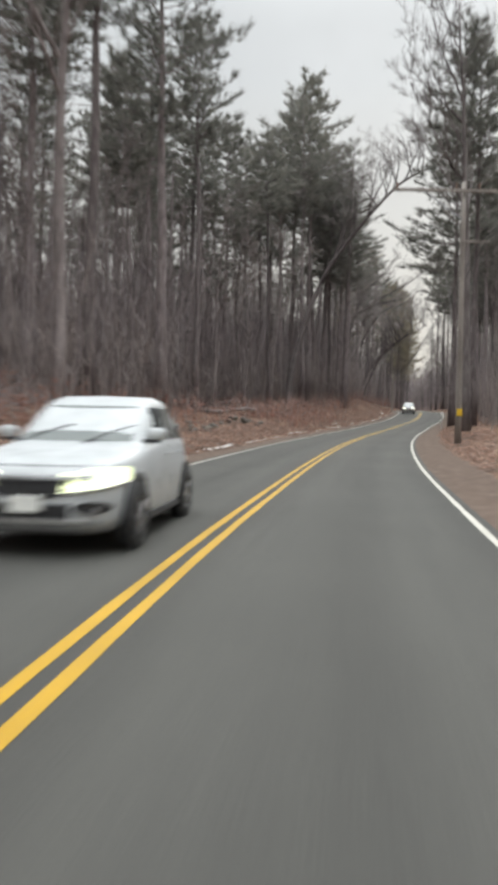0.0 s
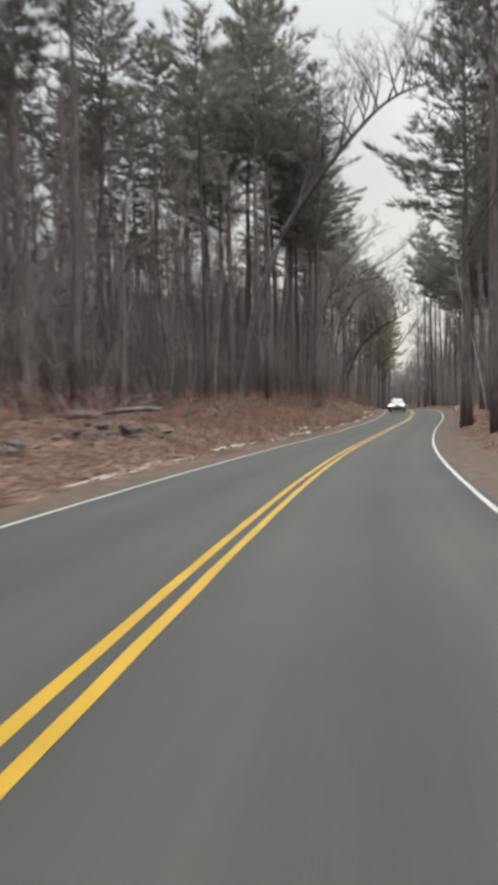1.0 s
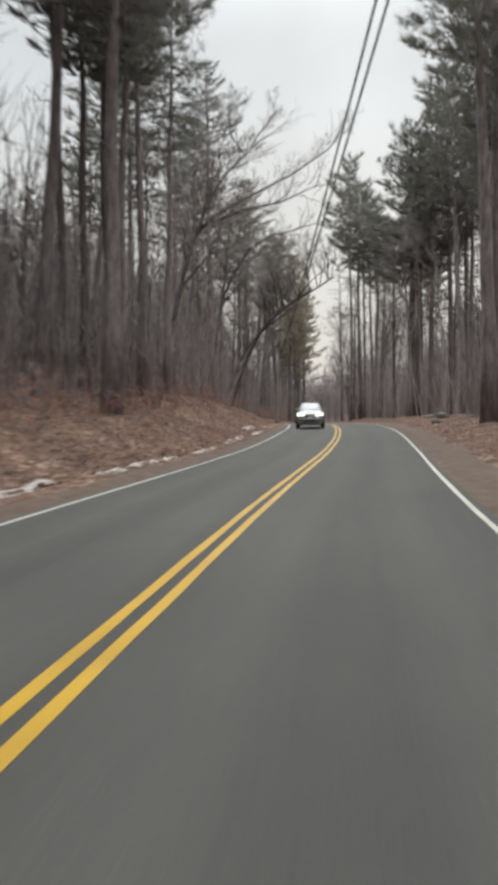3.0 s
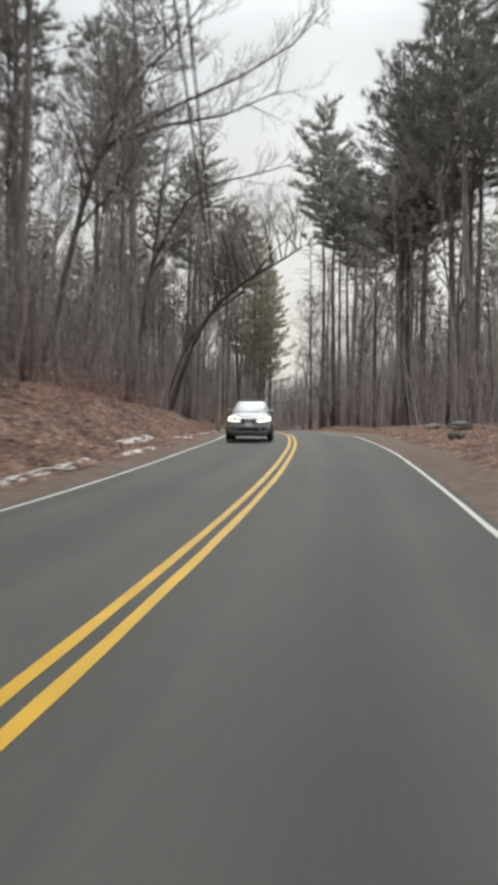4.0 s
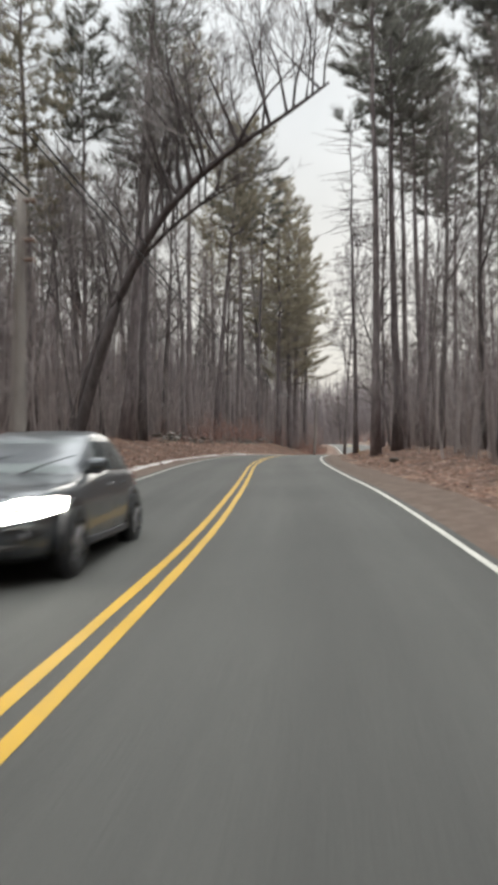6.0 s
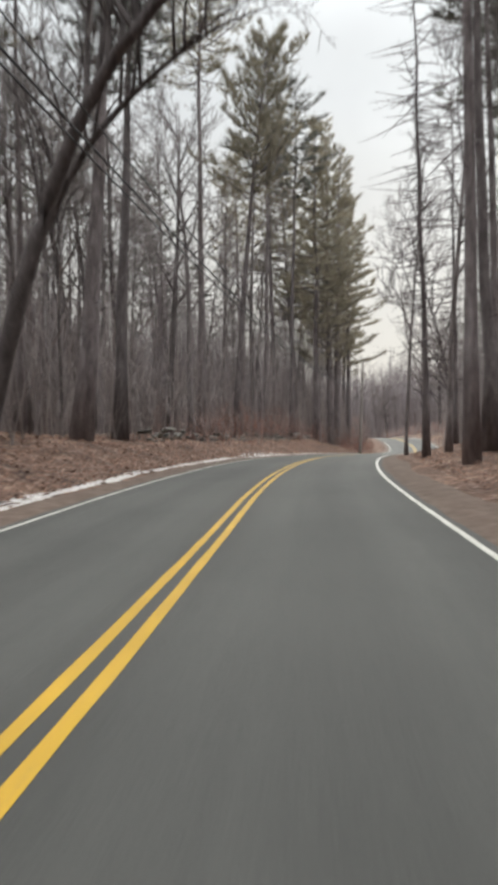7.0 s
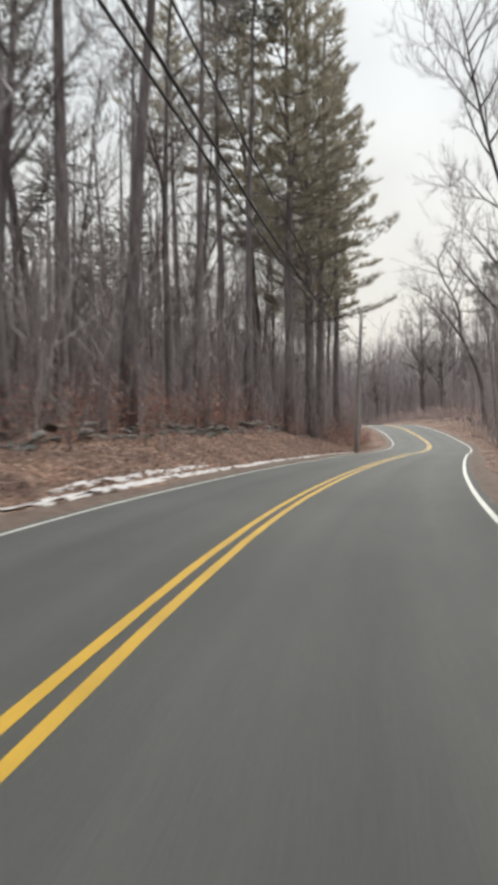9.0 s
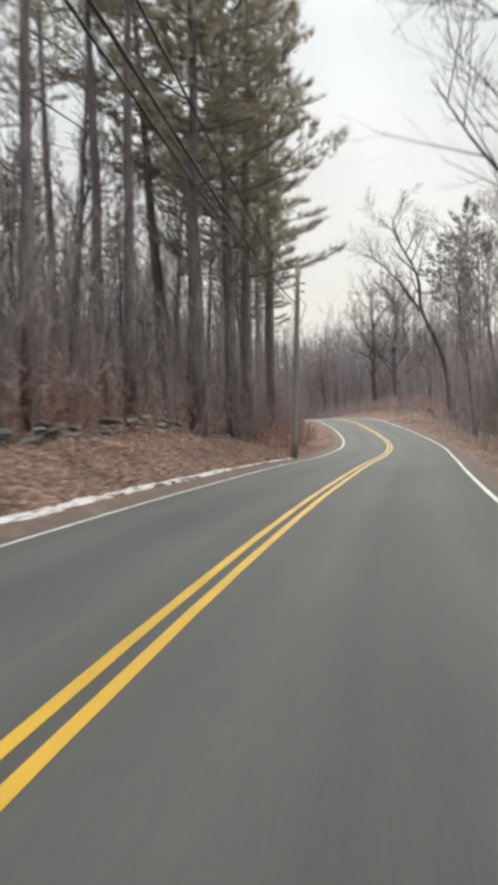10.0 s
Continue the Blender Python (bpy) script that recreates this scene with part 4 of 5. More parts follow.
leaning(53, 22, 0.24, 0.45, 12, [(19.4, 150, 5), (20.1, 150, 10), (20.8, 150, 15), (21.5, 150, 19), (21.9, 150, 24), (22.6, 150, 28)], "leafless tree with one long limb reaching over the road", False,
        arms=[[(21.3, 150, 17.6), (22.6, 149.6, 20.2), (24.0, 149, 22.5), (26.3, 149, 23.9), (29.0, 149.3, 24.7), (32.2, 149, 25.7)]])
leaning(54, 30, 0.36, 0.38, 22, [(23.4, 168, 5.7), (24.8, 167.2, 10.2), (26.2, 166.5, 14.0), (27.8, 165.5, 16.8), (29.8, 164.4, 18.7), (31.6, 163.4, 19.9), (33.8, 162.4, 21.0), (36.0, 161.5, 22.4)], "big dark leafless tree leaning out over the road")
leaning(55, 26, 0.27, 0.38, 16, [(22.8, 169.5, 5.7), (23.9, 169, 9.4), (25.1, 169, 12.7), (26.9, 168, 15.7), (29.4, 167, 17.8), (31.5, 166.5, 19)], "dark leafless tree leaning beside a bigger one")
leaning(56, 19, 0.17, 0.25, 24, [(50.8, 205, 5), (50.2, 204.5, 10), (49.0, 204, 15), (47.6, 203.5, 19), (46.6, 203, 23)], "wide leafless tree reaching over the road", False)

leaning(57, 18, 0.30, 0.50, 9, [(68.6, 260, 6), (68.1, 260, 12.4), (66.8, 260, 15.2), (65.7, 260, 17.4), (65.7, 260, 20.1), (65.0, 260, 21.8), (63.6, 260, 24.0), (63.1, 260, 25.6)], "leafless tree leaning towards the far bend", False,
        arms=[[(65.9, 260, 17.0), (63.8, 260.3, 20.1), (61.9, 260, 21.8), (60.5, 260, 22.6)]])

leaning(58, 9, 0.10, 0.55, 5, [(24.4, 86, 3), (23.6, 86, 6.5), (22.8, 86, 10.0), (22.3, 86, 11.8), (21.4, 86, 16.7), (20.6, 86, 20.5)], "slim pale dead birch leaning among the pines", False, bark="bark_pale")

# measured trees: kind, x, y, turn, size, tilt
placed = []


def put(kind, x, y, turn, size, tilt=(0, 0)):
    placed.append((x, y))
    plant_copy(kind, x, y, turn, size, tilt)


for k, (kind, x, y, turn, size, tilt) in enumerate((
        (pines[1], 9.4, 123.0, 10, 1.05, (0, 4)), (pines[2], 25.8, 173.0, 40, 0.95, (0, 6)), (pines[0], 26.4, 180.6, 80, 0.98, (0, 7)),
        (bares[0], 29.5, 196.0, 0, 1.1, (0, 0)), (oaks[1], 27.6, 202.0, 250, 1.0, (0, 2)), 
        (pines[3], 35.6, 211.6, 60, 1.30, (0, 2)), (pines[3], 38.6, 219.0, 30, 1.35, (0, 1)),
        (gold[0], 40.2, 230.5, 140, 1.10, (0, 2)), (gold[0], 45.0, 232.5, 10, 1.12, (0, 1)), (gold[1], 41.6, 224.0, 310, 1.25, (0, 1)), (gold[2], 37.0, 224.0, 20, 1.0, (0, 1)), (gold[1], 47.9, 241.0, 100, 1.16, (0, 0)),
        (snaggy, 40.5, 176.3, 0, 1.0, (0, -1)), (pines[3], 39.2, 166.0, 130, 1.25, (0, -1)), (pines[1], 42.9, 175.0, 220, 1.08, (0, 0)), (pines[3], 44.6, 178.5, 90, 1.25, (0, 0)), (pines[1], 46.5, 181.0, 190, 1.0, (0, 0)), (pines[3], 49.0, 188.0, 10, 1.2, (0, 0)),
        (thick_pine, 45.0, 157.0, 200, 0.98, (0, -1)), (pines[0], 48.2, 149.4, 100, 1.02, (0, -1)), (pines[2], 47.2, 159.0, 210, 1.0, (0, 0)), (pines[0], 48.6, 152.0, 20, 1.0, (0, 1)),
        (pines[2], 30.2, 105.0, 50, 0.98, (0, -1)), (pines[0], 33.8, 108.5, 160, 0.98, (0, 0)), (pines[2], 35.6, 116.0, 260, 1.0, (0, 0)), (pines[1], 39.8, 127.0, 80, 1.05, (0, 0)), (pines[0], 28.6, 96.0, 330, 0.95, (0, 0)),
        (pines[1], 16.4, 60.5, 0, 1.0, (0, -2)), (pines[0], 18.8, 66.0, 90, 0.98, (0, 0)), (wide_pines[0], 20.2, 78.0, 180, 0.98, (0, 0)), (wide_pines[1], 12.0, 100.0, 40, 1.10, (0, 1)), (bares[2], 14.2, 51.0, 270, 1.15, (0, -1)),
        (pines[0], 5.3, 105.0, 0, 1.18, (0, 1)), (pines[2], 1.4, 104.0, 60, 0.98, (0, 0)), (pines[1], 9.0, 112.0, 120, 1.1, (0, 1)), (pines[0], -3.0, 94.0, 180, 1.0, (0, 0)), (pines[2], -6.5, 84.0, 240, 1.0, (0, 0)), (pines[0], -9.0, 70.0, 30, 1.0, (0, 0)), (pines[1], -4.0, 62.0, 90, 1.0, (0, 1)),
        (pines[2], 16.6, 157.0, 10, 1.0, (0, 1)), (pines[0], 18.6, 160.0, 70, 1.05, (0, 2)), (gold[0], 20.5, 172.0, 130, 0.95, (0, 1)), (pines[2], 12.0, 140.0, 190, 1.0, (0, 1)),
        (pines[0], -7.5, 38.0, 20, 0.98, (0, 1)), (pines[2], -15.5, 56.0, 20, 1.0, (0, 1)), (bares[2], -18.0, 64.0, 70, 1.15, (0, 1)), (pines[0], -13.0, 76.0, 140, 1.0, (0, 0)), (bares[2], -4.5, 100.0, 10, 1.1, (0, 0)), (bares[0], -7.5, 92.0, 10, 1.2, (0, 0)), (pines[2], 2.8, 111.0, 80, 1.02, (0, 1)), (pines[0], -1.0, 109.0, 190, 1.05, (0, 0)), (pines[2], -5.2, 48.5, 100, 0.95, (0, 2)), (bares[2], -7.0, 31.0, 60, 1.1, (0, 4)), (pines[0], -12.0, 44.0, 200, 0.95, (0, 0)), (bares[2], -10.5, 63.5, 20, 1.0, (0, 0)), (pines[2], 3.6, 97.0, 20, 0.97, (0, 1)), (pines[1], 6.2, 93.5, 250, 1.12, (0, 2)), (pines[0], 7.4, 98.0, 140, 1.22, (0, 1)), (pines[2], 45.8, 149.0, 80, 1.0, (0, 0)), (pines[0], 47.5, 164.0, 30, 1.0, (0, 0)), (pines[2], 19.6, 145.5, 30, 1.0, (0, 1)), (bares[1], 42.6, 180.0, 20, 1.1, (0, 0)), (bares[3], 41.2, 183.0, 70, 1.1, (0, -2)), (pines[0], 11.4, 112.5, 210, 0.96, (0, 1)),
        (oaks[0], 78.8, 320.0, 0, 1.35, (0, -4)), (oaks[0], 82.2, 320.0, 90, 1.35, (0, 2)), (oaks[0], 71.0, 325.0, 180, 0.75, (0, 0)), (bares[0], 74.0, 328.0, 30, 0.6, (0, 0)), (bares[2], 85.5, 318.0, 140, 0.62, (0, 0)), (bares[1], 88.5, 314.0, 260, 0.75, (0, 0)), (bares[0], 91.0, 320.0, 70, 0.7, (0, 0)), (bares[2], 95.0, 316.0, 10, 0.6, (0, 0)), (bares[0], 62.4, 240.0, 20, 0.72, (0, -4)), (bares[1], 64.0, 244.0, 120, 0.8, (0, -4)), (bares[2], 67.0, 250.5, 220, 0.68, (0, -3)), (bares[4], 68.6, 254.5, 30, 0.95, (0, -5)), (bares[1], 71.5, 263.0, 200, 0.8, (0, -2)), (bares[0], 73.5, 268.5, 300, 0.75, (0, -2)), (bares[2], 76.0, 277.0, 100, 0.65, (0, -2)), (bares[0], 79.0, 284.0, 250, 0.75, (0, 0)), (bares[1], 83.0, 292.0, 50, 0.85, (0, 0)), (bares[2], 87.0, 300.0, 140, 0.7, (0, 0)), (oaks[1], 24.0, 199.0, 90, 0.95, (0, 0)), (bares[2], 26.0, 207.5, 210, 1.05, (0, 1)), (bares[0], 22.0, 205.0, 310, 1.15, (0, 0)), (oaks[1], 27.5, 213.0, 20, 0.9, (0, 1)), (bares[2], 31.5, 215.0, 150, 0.95, (0, 1)), (bares[0], 20.0, 195.0, 40, 1.1, (0, 1)), (bares[2], 34.3, 207.5, 80, 0.9, (0, 2)))):
    put(kind, x, y, turn, size, tilt)


def fill(count, near, far, y0, y1, seed, kinds, gap):
    """Woods between the offsets near and far, kept clear of trees already standing."""
    rnd = random.Random(seed)
    made, tries = 0, 0
    sgn = 1 if near > 0 else -1
    while made < count and tries < count * 60:
        tries += 1
        y = rnd.uniform(y0, y1)
        off = sgn * (abs(near) + (abs(far) - abs(near)) * rnd.random() ** 1.25)
        x = road_x(y) + off / math.cos(road_turn(y))
        if any((x - a) ** 2 + (y - b) ** 2 < gap * gap for a, b in placed):
            continue
        kind = rnd.choice(kinds)
        if abs(off) > 17:
            kind = rnd.choice(far_pines if kind in pines else far_bares)
        put(kind, x, y, rnd.uniform(0, 360), rnd.uniform(0.78, 1.12), (rnd.uniform(-2, 2), rnd.uniform(-2.5, 2.5)))
        made += 1


mixed = [pines[0], pines[1], pines[3], bares[0], bares[1], bares[3], bares[4], bares[4], bares[3], bares[3]]
leafy = [bares[0], bares[1], bares[2], bares[3], bares[4], bares[4], bares[3], pines[3]]
# seeds 61 and 63 reach y = -30: unseen trees, added to shade the start
fill(112, -11.0, -34.0, -30, 150, 61, mixed, 2.3)
fill(84, -10.5, -34.0, 150, 262, 62, leafy, 2.3)
fill(74, 9.5, 30.0, -30, 150, 63, mixed, 2.8)
fill(56, 9.5, 32.0, 150, 240, 64, leafy + [pines[1]], 2.6)
fill(24, 12.0, 30.0, 235, 262, 65, leafy, 2.6)
fill(42, 20.0, 48.0, 262, 326, 67, leafy, 2.6)
fill(34, -10.0, -30.0, 255, 330, 66, leafy, 2.8)
patterns = pines + gold + [gold_high, gold_broad, gold_plume, thick_pine] + wide_pines + [snaggy] + bares + oaks + far_pines + far_bares
for t in patterns:                     # the patterns themselves stand in the woods too
    t.matrix_basis = Matrix()
for t, (x, y) in zip(patterns, ((-14, 112), (-12, 98), (-16, 126), (8, 142), (50, 262), (52, 270), (34, 233), (30.0, 203.6), (43.7, 228.8), (32.7, 202.4), (43.3, 154.4), (-18, 90), (-20, 75), (46, 190), (20, 186), (24, 204), (18, 178), (14, 166), (-8, 118), (88, 318), (22, 196), (-20, 105), (-22, 120), (10, 172), (14, 190))):
    plant(t, x, y, 0, 1.0)


def far_woods(name, near, far, y0, y1, count, seed, label):
    """Distant stems with a few limbs and needle sprays, past counting."""
    rnd = random.Random(seed)
    s, nd = Shape(), Shape()
    for _ in range(count):
        y = rnd.uniform(y0, y1)
        off = rnd.uniform(near, far)
        x = road_x(min(y, 330)) + off
        z = land_z(x, min(y, 330))
        H = rnd.uniform(16, 30) * (0.82 if y > 290 else 1.0)
        top = V((x + rnd.uniform(-1, 1), y + rnd.uniform(-1, 1), z + H))
        r = rnd.uniform(0.07, 0.24)
        b = V((x, y, z - 0.3))
        mid = b.lerp(top, 0.5) + V((rnd.uniform(-0.3, 0.3), 0, 0))
        s.tube([b, mid, top], [r, r * 0.7, r * 0.15], 4, False)
        if y < 290 and rnd.random() < 0.28:
            st = rnd.uniform(0.58, 0.74)
            for k in range(46):
                t = st + (1 - st) * rnd.random() ** 1.1
                c = b.lerp(top, t)
                a = rnd.uniform(0, 6.283)
                L = (1 - t) / (1 - st) * rnd.uniform(1.2, 3.4) + 0.5
                d = V((math.cos(a), math.sin(a), rnd.uniform(-0.1, 0.35)))
                for j in range(3):
                    nd.needle(c + d * L * (0.2 + 0.25 * j), (d + V((rnd.uniform(-0.6, 0.6), rnd.uniform(-0.6, 0.6), rnd.uniform(-0.2, 0.4)))) * rnd.uniform(0.8, 1.6), rnd.uniform(0.25, 0.5))
        else:
            for k in range(9):
                c = b.lerp(top, rnd.uniform(0.35, 0.98))
                a = rnd.uniform(0, 6.283)
                q = wander(c, V((math.cos(a), math.sin(a), rnd.uniform(0.3, 1.3))), rnd.uniform(1.5, 5.0), 2, 0.2, rnd, 0.1)
                s.tube(q, [0.05, 0.035, 0.014], 3, False)
                for _j in range(5):
                    e, dd = along(q, rnd.uniform(0.3, 1.0))
                    s.needle(e, (dd + V((rnd.uniform(-0.8, 0.8), rnd.uniform(-0.8, 0.8), rnd.uniform(-0.2, 0.6)))) * rnd.uniform(0.5, 1.4), 0.06)
    w = new(name, s.mesh(name, MAT["far_bark"]))
    tagged(w, label, "woods", kind="stuff")
    if nd.v:
        tagged(new("far_pine_boughs", nd.mesh("far_pine_boughs", MAT["needles"])), "dark needle boughs deep in the woods", "woods", kind="stuff")


far_woods("far_woods", -22, -95, 10, 420, 900, 71, "deep grey leafless woods behind the roadside trees")
far_woods("far_woods", 24, 90, 30, 420, 680, 72, "deep grey leafless woods behind the roadside trees")
far_woods("far_woods", -60, 60, 336, 430, 900, 73, "grey leafless woods closing the end of the road")


def brush(name, near, far, y0, y1, count, hmin, hmax, seed, label, mat, leaves=0):
    """Thickets of thin bare stems."""
    rnd = random.Random(seed)
    s, lf = Shape(), Shape()
    for _ in range(count):
        y = rnd.uniform(y0, y1)
        off = near + (far - near) * rnd.random()
        if hmax > 4 and 50 < y < 92 and -13.5 < off < 0:
            continue                              # open bank round the fallen trees
        x = road_x(y) + off / math.cos(road_turn(y))
        b = V((x, y, land_z(x, y) - 0.05))
        H = rnd.uniform(hmin, hmax)
        d = V((rnd.uniform(-0.22, 0.22), rnd.uniform(-0.22, 0.22), 1))
        q = wander(b, d, H, 3, 0.10, rnd)
        r = 0.012 + 0.006 * H
        s.tube([q[0], q[1], q[3]], [r, r * 0.75, r * 0.2], 3, False)
        for _k in range(6):
            c, dd = along(q, rnd.uniform(0.25, 0.97))
            s.needle(c, (dd + V((rnd.uniform(-1, 1), rnd.uniform(-1, 1), rnd.uniform(-0.2, 0.5)))) * H * rnd.uniform(0.12, 0.28), 0.024 + 0.0032 * H)
            if leaves:
                for _j in range(leaves):
                    c2, _d = along(q, rnd.uniform(0.2, 1.0))
                    lf.blade(c2 + V((rnd.uniform(-0.3, 0.3), rnd.uniform(-0.3, 0.3), rnd.uniform(-0.1, 0.1))), V((rnd.uniform(-1, 1), rnd.uniform(-1, 1), rnd.uniform(-1, 0.4))).normalized() * 0.11, 0.06)
    tagged(new(name, s.mesh(name, mat)), label, "brush", kind="stuff")
    if leaves:
        tagged(new("dry_leaves", lf.mesh("dry_leaves", MAT["russet"])), "russet dead leaves still hanging on low shrubs", "leaves", kind="stuff")


brush("brush", -9.5, -40, 10, 160, 5500, 1.5, 8.0, 81, "thicket of thin grey-brown bare saplings under the trees", MAT["brush"])
brush("brush", -9.0, -38, 150, 300, 5000, 1.5, 8.5, 82, "thicket of thin grey-brown bare saplings under the trees", MAT["brush"])
brush("brush", 8.0, 36, 10, 258, 5200, 1.2, 7.0, 83, "thicket of thin grey-brown bare saplings under the trees", MAT["brush"])
brush("brush", -70, 70, 326, 400, 3600, 3.0, 11.0, 87, "thicket of thin grey-brown bare saplings under the trees", MAT["brush"])
brush("brush", -6.6, -11, 224, 268, 620, 0.8, 3.6, 91, "thicket of thin red-brown bare saplings before the pines", MAT["brush"])
brush("brush", 5.0, 12, 206, 330, 1100, 0.7, 2.2, 90, "thicket of thin grey-brown bare saplings round the bend", MAT["brush"])
brush("brush", 18, 48, 262, 330, 2000, 3.0, 10.0, 92, "thicket of thin grey-brown bare saplings round the bend", MAT["brush"])
brush("brush", 6.5, 26, 205, 262, 1500, 2.0, 7.5, 89, "thicket of thin grey-brown bare saplings round the bend", MAT["brush"])
brush("tall_saplings", -15, -42, 15, 150, 2300, 7.0, 15.0, 93, "close stand of tall thin leafless saplings deep in the woods", MAT["far_bark"])
brush("tall_saplings", -15, -40, 150, 270, 1600, 7.0, 14.0, 94, "close stand of tall thin leafless saplings deep in the woods", MAT["far_bark"])
brush("tall_saplings", 15, 38, 40, 235, 1900, 7.0, 14.0, 95, "close stand of tall thin leafless saplings deep in the woods", MAT["far_bark"])
brush("tall_saplings", -50, 60, 334, 400, 2600, 8.0, 19.0, 96, "close stand of tall thin leafless saplings beyond the bend", MAT["far_bark"])
brush("low_shrubs", -7.0, -11.5, 18, 135, 620, 0.5, 1.8, 84, "low bare shrubs with russet leaves on the bank", MAT["brush"], 3)
brush("low_shrubs", -5.6, -8.5, 58, 84, 150, 0.5, 1.6, 88, "low bare shrubs with russet leaves on the bank", MAT["brush"], 4)
brush("low_shrubs", -7.0, -12.0, 190, 262, 420, 0.6, 2.6, 85, "low bare shrubs with russet leaves on the bank", MAT["brush"], 4)
brush("low_shrubs", -8.3, -10.8, 200, 216, 90, 1.4, 3.2, 97, "tall shrubs full of russet leaves at the edge of the woods", MAT["brush"], 7)
brush("low_shrubs", -5.4, -8.5, 226, 246, 110, 0.6, 1.8, 98, "low bare shrubs with russet leaves on the bank", MAT["brush"], 6)
brush("low_shrubs", -6.0, -10.0, 262, 284, 130, 1.6, 3.8, 99, "tall shrubs full of russet leaves at the edge of the woods", MAT["brush"], 7)
brush("low_shrubs", 7.0, 12.0, 215, 320, 420, 0.6, 2.4, 86, "low bare shrubs with russet leaves on the bank", MAT["brush"], 4)

# ---------------------------------------------------------------- snow, stones and leaves on the banks


def snow_patch(y0, y1, e0, width, seed, high=0.06, holes=-0.16):
    """A ragged, sunken ridge of old snow beside the left edge line."""
    rnd = random.Random(seed)
    n = max(6, int((y1 - y0) / 0.22))
    s = Shape()
    cols = 8
    for i in range(n):
        t = i / (n - 1)
        y = y0 + (y1 - y0) * t
        taper = min(1.0, 6 * t, 6 * (1 - t)) ** 0.5
        w = width * taper * (0.55 + 0.6 * abs(noise.noise(Vector((y * 0.7, seed * 3.1, 0)))) + rnd.uniform(-0.12, 0.12)) + 0.02
        c = e0 + 0.28 * noise.noise(Vector((y * 0.35, seed, 5)))
        for k in range(cols):
            u = k / (cols - 1)
            p = on_road(y, -(LANE + c + w * (u - 0.5) + rnd.uniform(-0.05, 0.05)))
            p.z = max(land_z(p.x, p.y), road_z(p.y)) + 0.025 + high * taper * math.sin(math.pi * u) * (0.6 + 0.5 * rnd.random()) - (0.07 if k in (0, cols - 1) else 0)
            s.v.append(p)
    s.f = [q for q in grid_faces(n, cols) if min(q) % cols == 3 or noise.noise(Vector((s.v[q[0]].x * 2.6, s.v[q[0]].y * 1.7, seed))) > holes]
    tagged(new("snow_patch", s.mesh("snow_patch", MAT["snow"], True)), "ragged strip of old snow lying along the road edge", "snow", "snow along the road")


for y0, y1, e, w in ((20, 27, 1.25, 0.35), (29, 36, 1.3, 0.4), (38, 50, 1.35, 0.35), (52, 60, 1.7, 0.45), (62, 66, 1.5, 0.4), (68, 77, 1.6, 0.6), (75, 79, 2.4, 0.4), (80, 84, 1.5, 0.5), (86, 93, 1.4, 0.5), (95, 99, 1.3, 0.4), (101, 107, 1.5, 0.5),
                     (109, 113, 1.2, 0.45), (112, 117, 2.1, 0.7), (119, 125, 1.5, 0.6), (127, 131, 1.3, 0.4), (139, 149, 1.3, 0.55), (148, 172, 1.3, 0.75), (170, 200, 1.25, 0.85), (186, 197, 1.9, 0.5), (198, 214, 1.15, 0.65), (213, 224, 0.95, 0.35)):
    snow_patch(y0, y1, e, w, int(y0 * 7) % 97, 0.035, -0.05 if y0 < 135 else -0.14)


def stone_mesh(seed):
    rnd = random.Random(seed)
    bm = bmesh.new()
    bmesh.ops.create_icosphere(bm, subdivisions=2, radius=0.5)
    sx, sy, sz = rnd.uniform(0.9, 1.5), rnd.uniform(0.7, 1.0), rnd.uniform(0.32, 0.55)
    for v in bm.verts:
        k = 1 + 0.55 * noise.noise(v.co * 1.7 + Vector((seed, 0, 0))) + 0.14 * noise.noise(v.co * 4 + Vector((0, seed, 0)))
        k = round(k * 7) / 7 * 0.6 + k * 0.4
        v.co = Vector((v.co.x * sx * k, v.co.y * sy * k, v.co.z * sz * k))
    me = bpy.data.meshes.new("stone")
    bm.to_mesh(me)
    bm.free()
    me.materials.append(MAT["rock"])
    return me


STONES = [stone_mesh(k) for k in range(91, 99)]


def stone_wall(y0, y1, off, seed, label, per=2.0, tall=2):
    rnd = random.Random(seed)
    w = thing("stone_wall", label, "stone wall", m=Matrix.Translation(V((road_x(y0), y0, road_z(y0)))))
    inv = w.matrix_basis.inverted()
    n = int((y1 - y0) * per)
    for i in range(n):
        y = y0 + (y1 - y0) * (i + rnd.random()) / n
        o = off + rnd.uniform(-0.45, 0.45) + 0.8 * noise.noise(Vector((y * 0.1, seed, 0)))
        x = road_x(y) + o / math.cos(road_turn(y))
        k = rnd.random()
        sc = rnd.uniform(0.18, 0.55)
        z = land_z(x, y) + sc * 0.08 + (rnd.randint(0, tall) * 0.24 if abs(o - off) < 0.3 else 0)
        ob = new("stone", rnd.choice(STONES))
        ob.parent = w
        ob.matrix_basis = inv @ (Matrix.Translation((x, y, z)) @ Euler((rnd.uniform(-0.3, 0.3), rnd.uniform(-0.3, 0.3), rnd.uniform(0, 6.28))).to_matrix().to_4x4() @ Matrix.Diagonal((sc, sc, sc, 1)))


stone_wall(32, 54, -7.2, 1, "tumbled old fieldstone wall half sunk in leaves", 1.3, 1)
stone_wall(66, 94, -10.5, 2, "tumbled old fieldstone wall half sunk in leaves", 2.0)
stone_wall(182, 238, -8.6, 3, "tumbled old fieldstone wall on top of the bank", 4.2)
stone_wall(100, 140, 8.6, 4, "scattered fieldstones along the edge of the woods", 0.9, 0)
stone_wall(232, 300, 8.5, 5, "low tumbled fieldstone wall beside the far bend", 1.6)


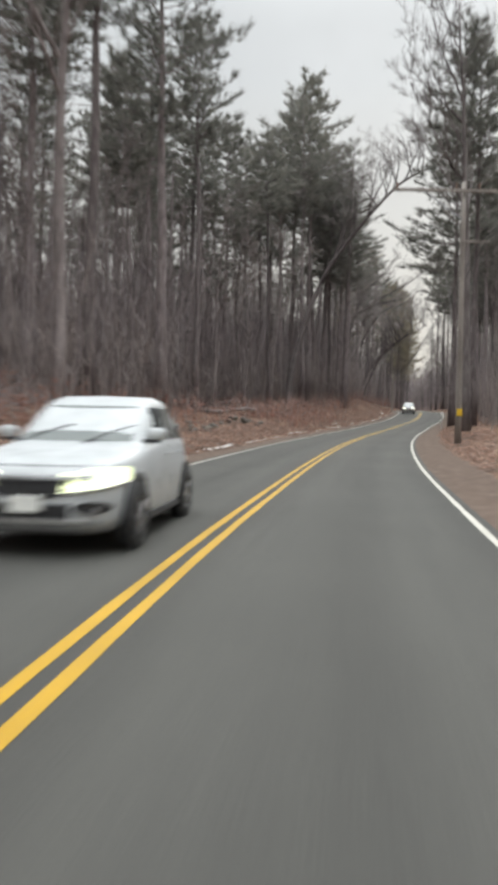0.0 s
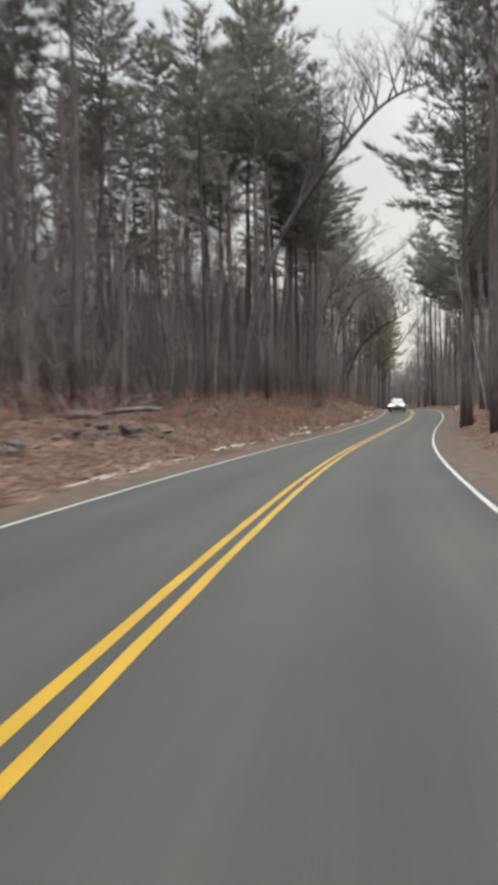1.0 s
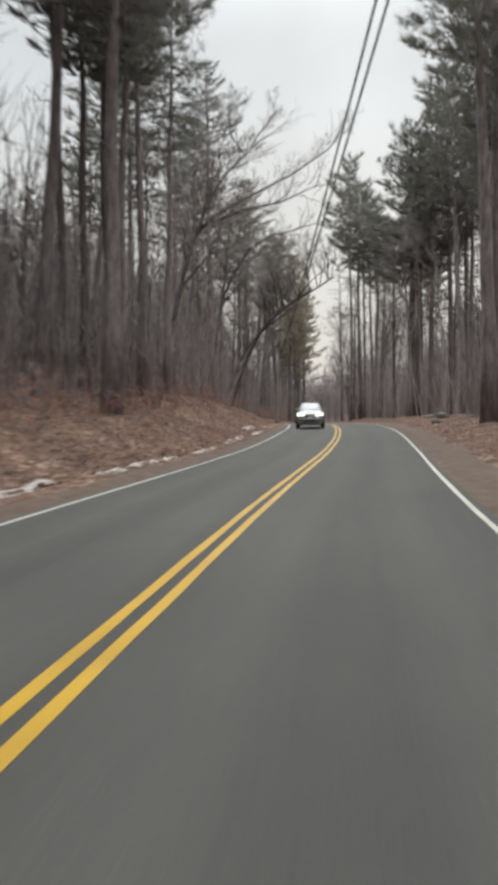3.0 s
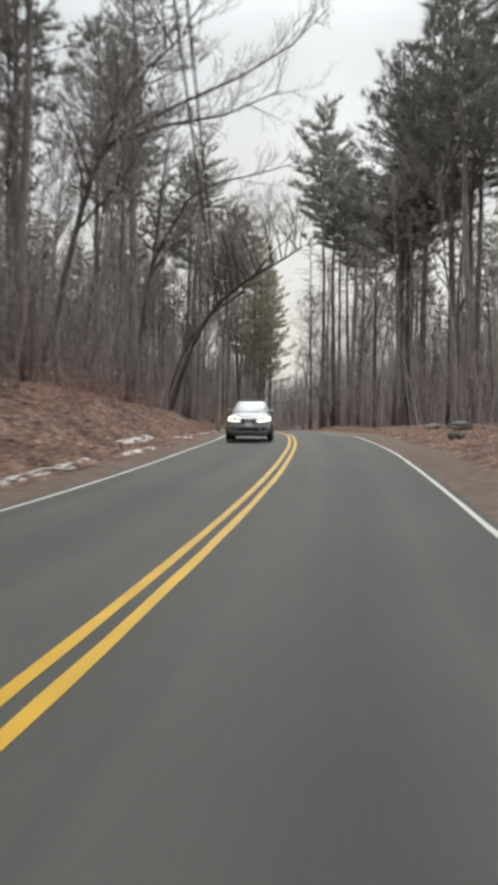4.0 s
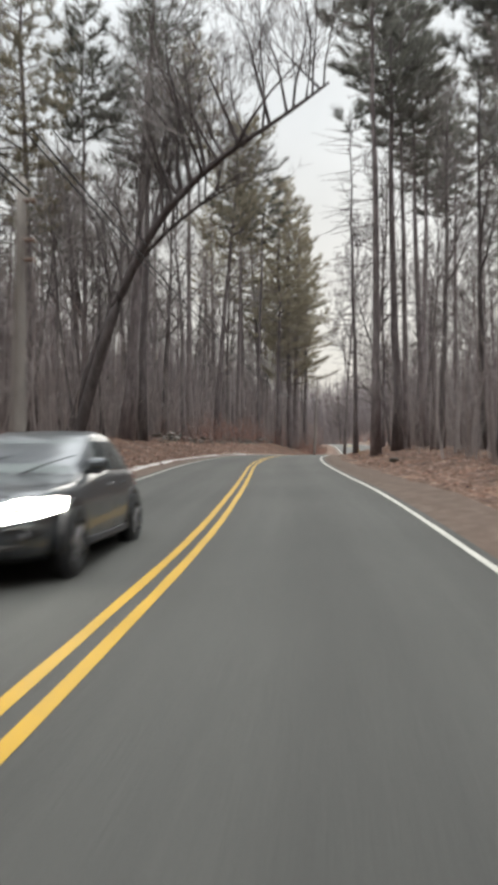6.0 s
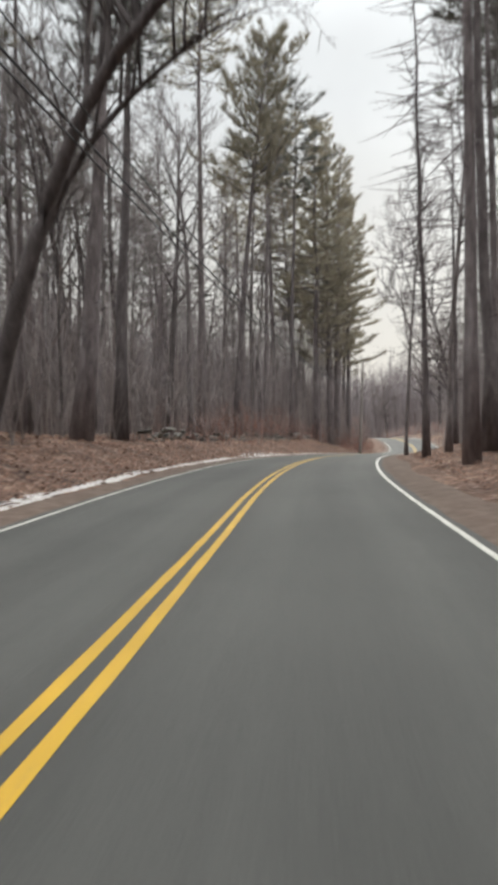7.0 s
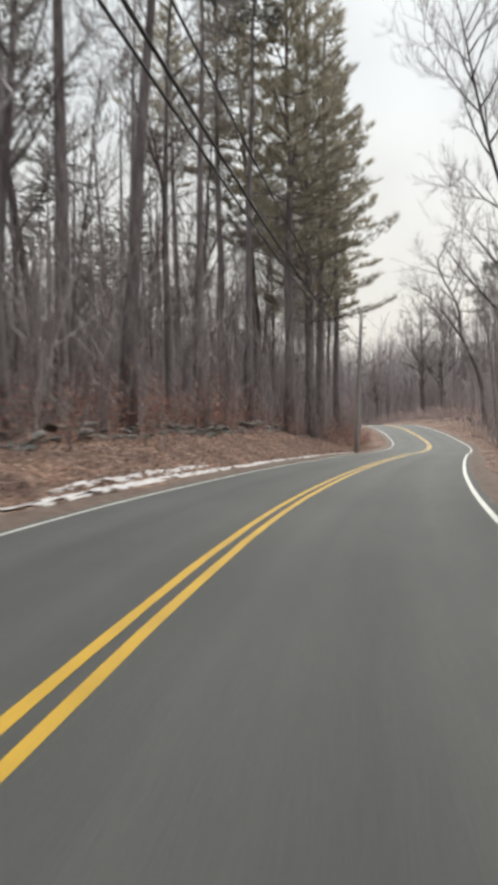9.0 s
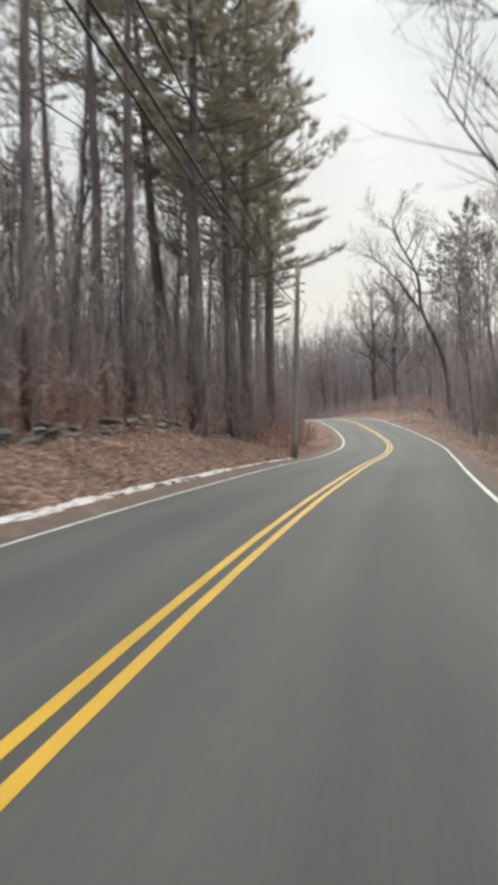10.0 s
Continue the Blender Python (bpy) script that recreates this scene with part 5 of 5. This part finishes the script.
def boulder(x, y, sc, seed, label):
    ob = new("boulder", STONES[seed % 8])
    ob.matrix_basis = Matrix.Translation((x, y, land_z(x, y) + sc * 0.18)) @ Matrix.Rotation(seed, 4, "Z") @ Matrix.Diagonal((sc, sc, sc * 1.15, 1))
    tagged(ob, label, "rock", "roadside boulders")


for x, y, sc, k in ((32.9, 118.5, 0.9, 3), (31.6, 116.0, 0.7, 5), (34.8, 126.0, 0.7, 2), (36.4, 131.0, 0.6, 7), (20.4, 78.5, 0.7, 1), (21.6, 81.0, 0.6, 4), (38.6, 160.5, 0.5, 6), (48.9, 192.0, 0.7, 0), (52.0, 199.5, 0.8, 2)):
    boulder(x, y, sc, k, "weathered grey boulder among dead leaves")


def fallen_leaves(name, near, far, y0, y1, count, seed):
    rnd = random.Random(seed)
    s = Shape()
    sgn = 1 if near > 0 else -1
    for _ in range(count):
        y = rnd.uniform(y0, y1)
        off = sgn * (abs(near) + (abs(far) - abs(near)) * rnd.random() ** 1.2)
        x = road_x(y) + off / math.cos(road_turn(y))
        p = V((x, y, land_z(x, y) + 0.02 + 0.05 * rnd.random()))
        a = rnd.uniform(0, 6.283)
        d = V((math.cos(a), math.sin(a), rnd.uniform(-0.2, 0.6))) * rnd.uniform(0.07, 0.16)
        s.blade(p, d, rnd.uniform(0.04, 0.09))
    tagged(new(name, s.mesh(name, MAT["fallen"])), "dry brown oak leaves strewn over the bank", "fallen leaves", kind="stuff")


fallen_leaves("fallen_leaves", -4.6, -11, 8, 240, 46000, 101)
fallen_leaves("fallen_leaves", 5.0, 10, 8, 240, 18000, 102)


def fallen_log(p, q, r, label, bark="bark_grey", roots=0):
    s = Shape()
    rnd = random.Random(int(p[1]))
    p = V((p[0], p[1], land_z(*p) + r))
    q = V((q[0], q[1], land_z(*q) + r))
    pts = wander(p, q - p, (q - p).length, 6, 0.16, rnd)
    s.tube(pts, [r * (1 - 0.08 * k) for k in range(7)], 8)
    for k in range(4):
        c, d = along(pts, 0.2 + 0.2 * k)
        s.tube([c, c + V((rnd.uniform(-0.5, 0.5), rnd.uniform(-0.5, 0.5), 0.6))], [r * 0.35, r * 0.12], 5)
    for k in range(roots):                        # torn-up root plate at the butt end
        a = 6.283 * k / roots + rnd.uniform(-0.3, 0.3)
        d = V((rnd.uniform(-0.5, 0.1), math.cos(a), math.sin(a))).normalized() * rnd.uniform(0.5, 1.1)
        s.tube([pts[0], pts[0] + d * 0.5 + V((0, 0, rnd.uniform(-0.1, 0.1))), pts[0] + d], [r * 0.8, r * 0.45, r * 0.12], 6)
    tagged(new("fallen_log", s.mesh("fallen_log", MAT[bark], True)), label, "fallen log", "fallen logs")


fallen_log((-3.3, 72.6), (-0.4, 74.2), 0.26, "dark uprooted tree trunk lying on the leafy bank", "bark_dark", 9)
fallen_log((-3.6, 57.0), (-1.4, 59.0), 0.22, "dark uprooted tree trunk lying on the leafy bank", "bark_dark", 7)
fallen_log((-4.6, 76.5), (-1.6, 78.6), 0.14, "dark fallen log lying in the leaf litter", "bark_dark")
fallen_log((-2.5, 52), (-0.5, 56), 0.17, "dark fallen log lying in the leaf litter")
fallen_log((2.6, 70), (4.6, 72.6), 0.14, "dark fallen log lying in the leaf litter")
fallen_log((0.4, 64.0), (2.0, 67.5), 0.12, "dark fallen log lying in the leaf litter")
fallen_log((27.2, 208), (31.0, 211), 0.15, "dark fallen log lying in the leaf litter")


def snag(x, y, h, r, label):
    t = thing("dead_stub", label, "tree stump", m=pose(x, y, land_z(x, y) - 0.2))
    s = Shape()
    rnd = random.Random(int(y))
    s.tube([V((0, 0, 0)), V((0.02, 0, h * 0.4)), V((0.05, 0.03, h * 0.8)), V((0.07, 0.02, h))], [r * 1.3, r, r * 0.95, r * 0.7], 9)
    for k in range(5):
        a = 1.25 * k
        s.blade(V((0.07 + math.cos(a) * r * 0.5, 0.02 + math.sin(a) * r * 0.5, h - 0.1)), V((0.02, 0.02, rnd.uniform(0.2, 0.5))), r * 0.6)
    part("trunk", s, MAT["bark_pine"], t)


snag(34.9, 210.6, 4.2, 0.22, "dark broken-off dead trunk standing in the woods")
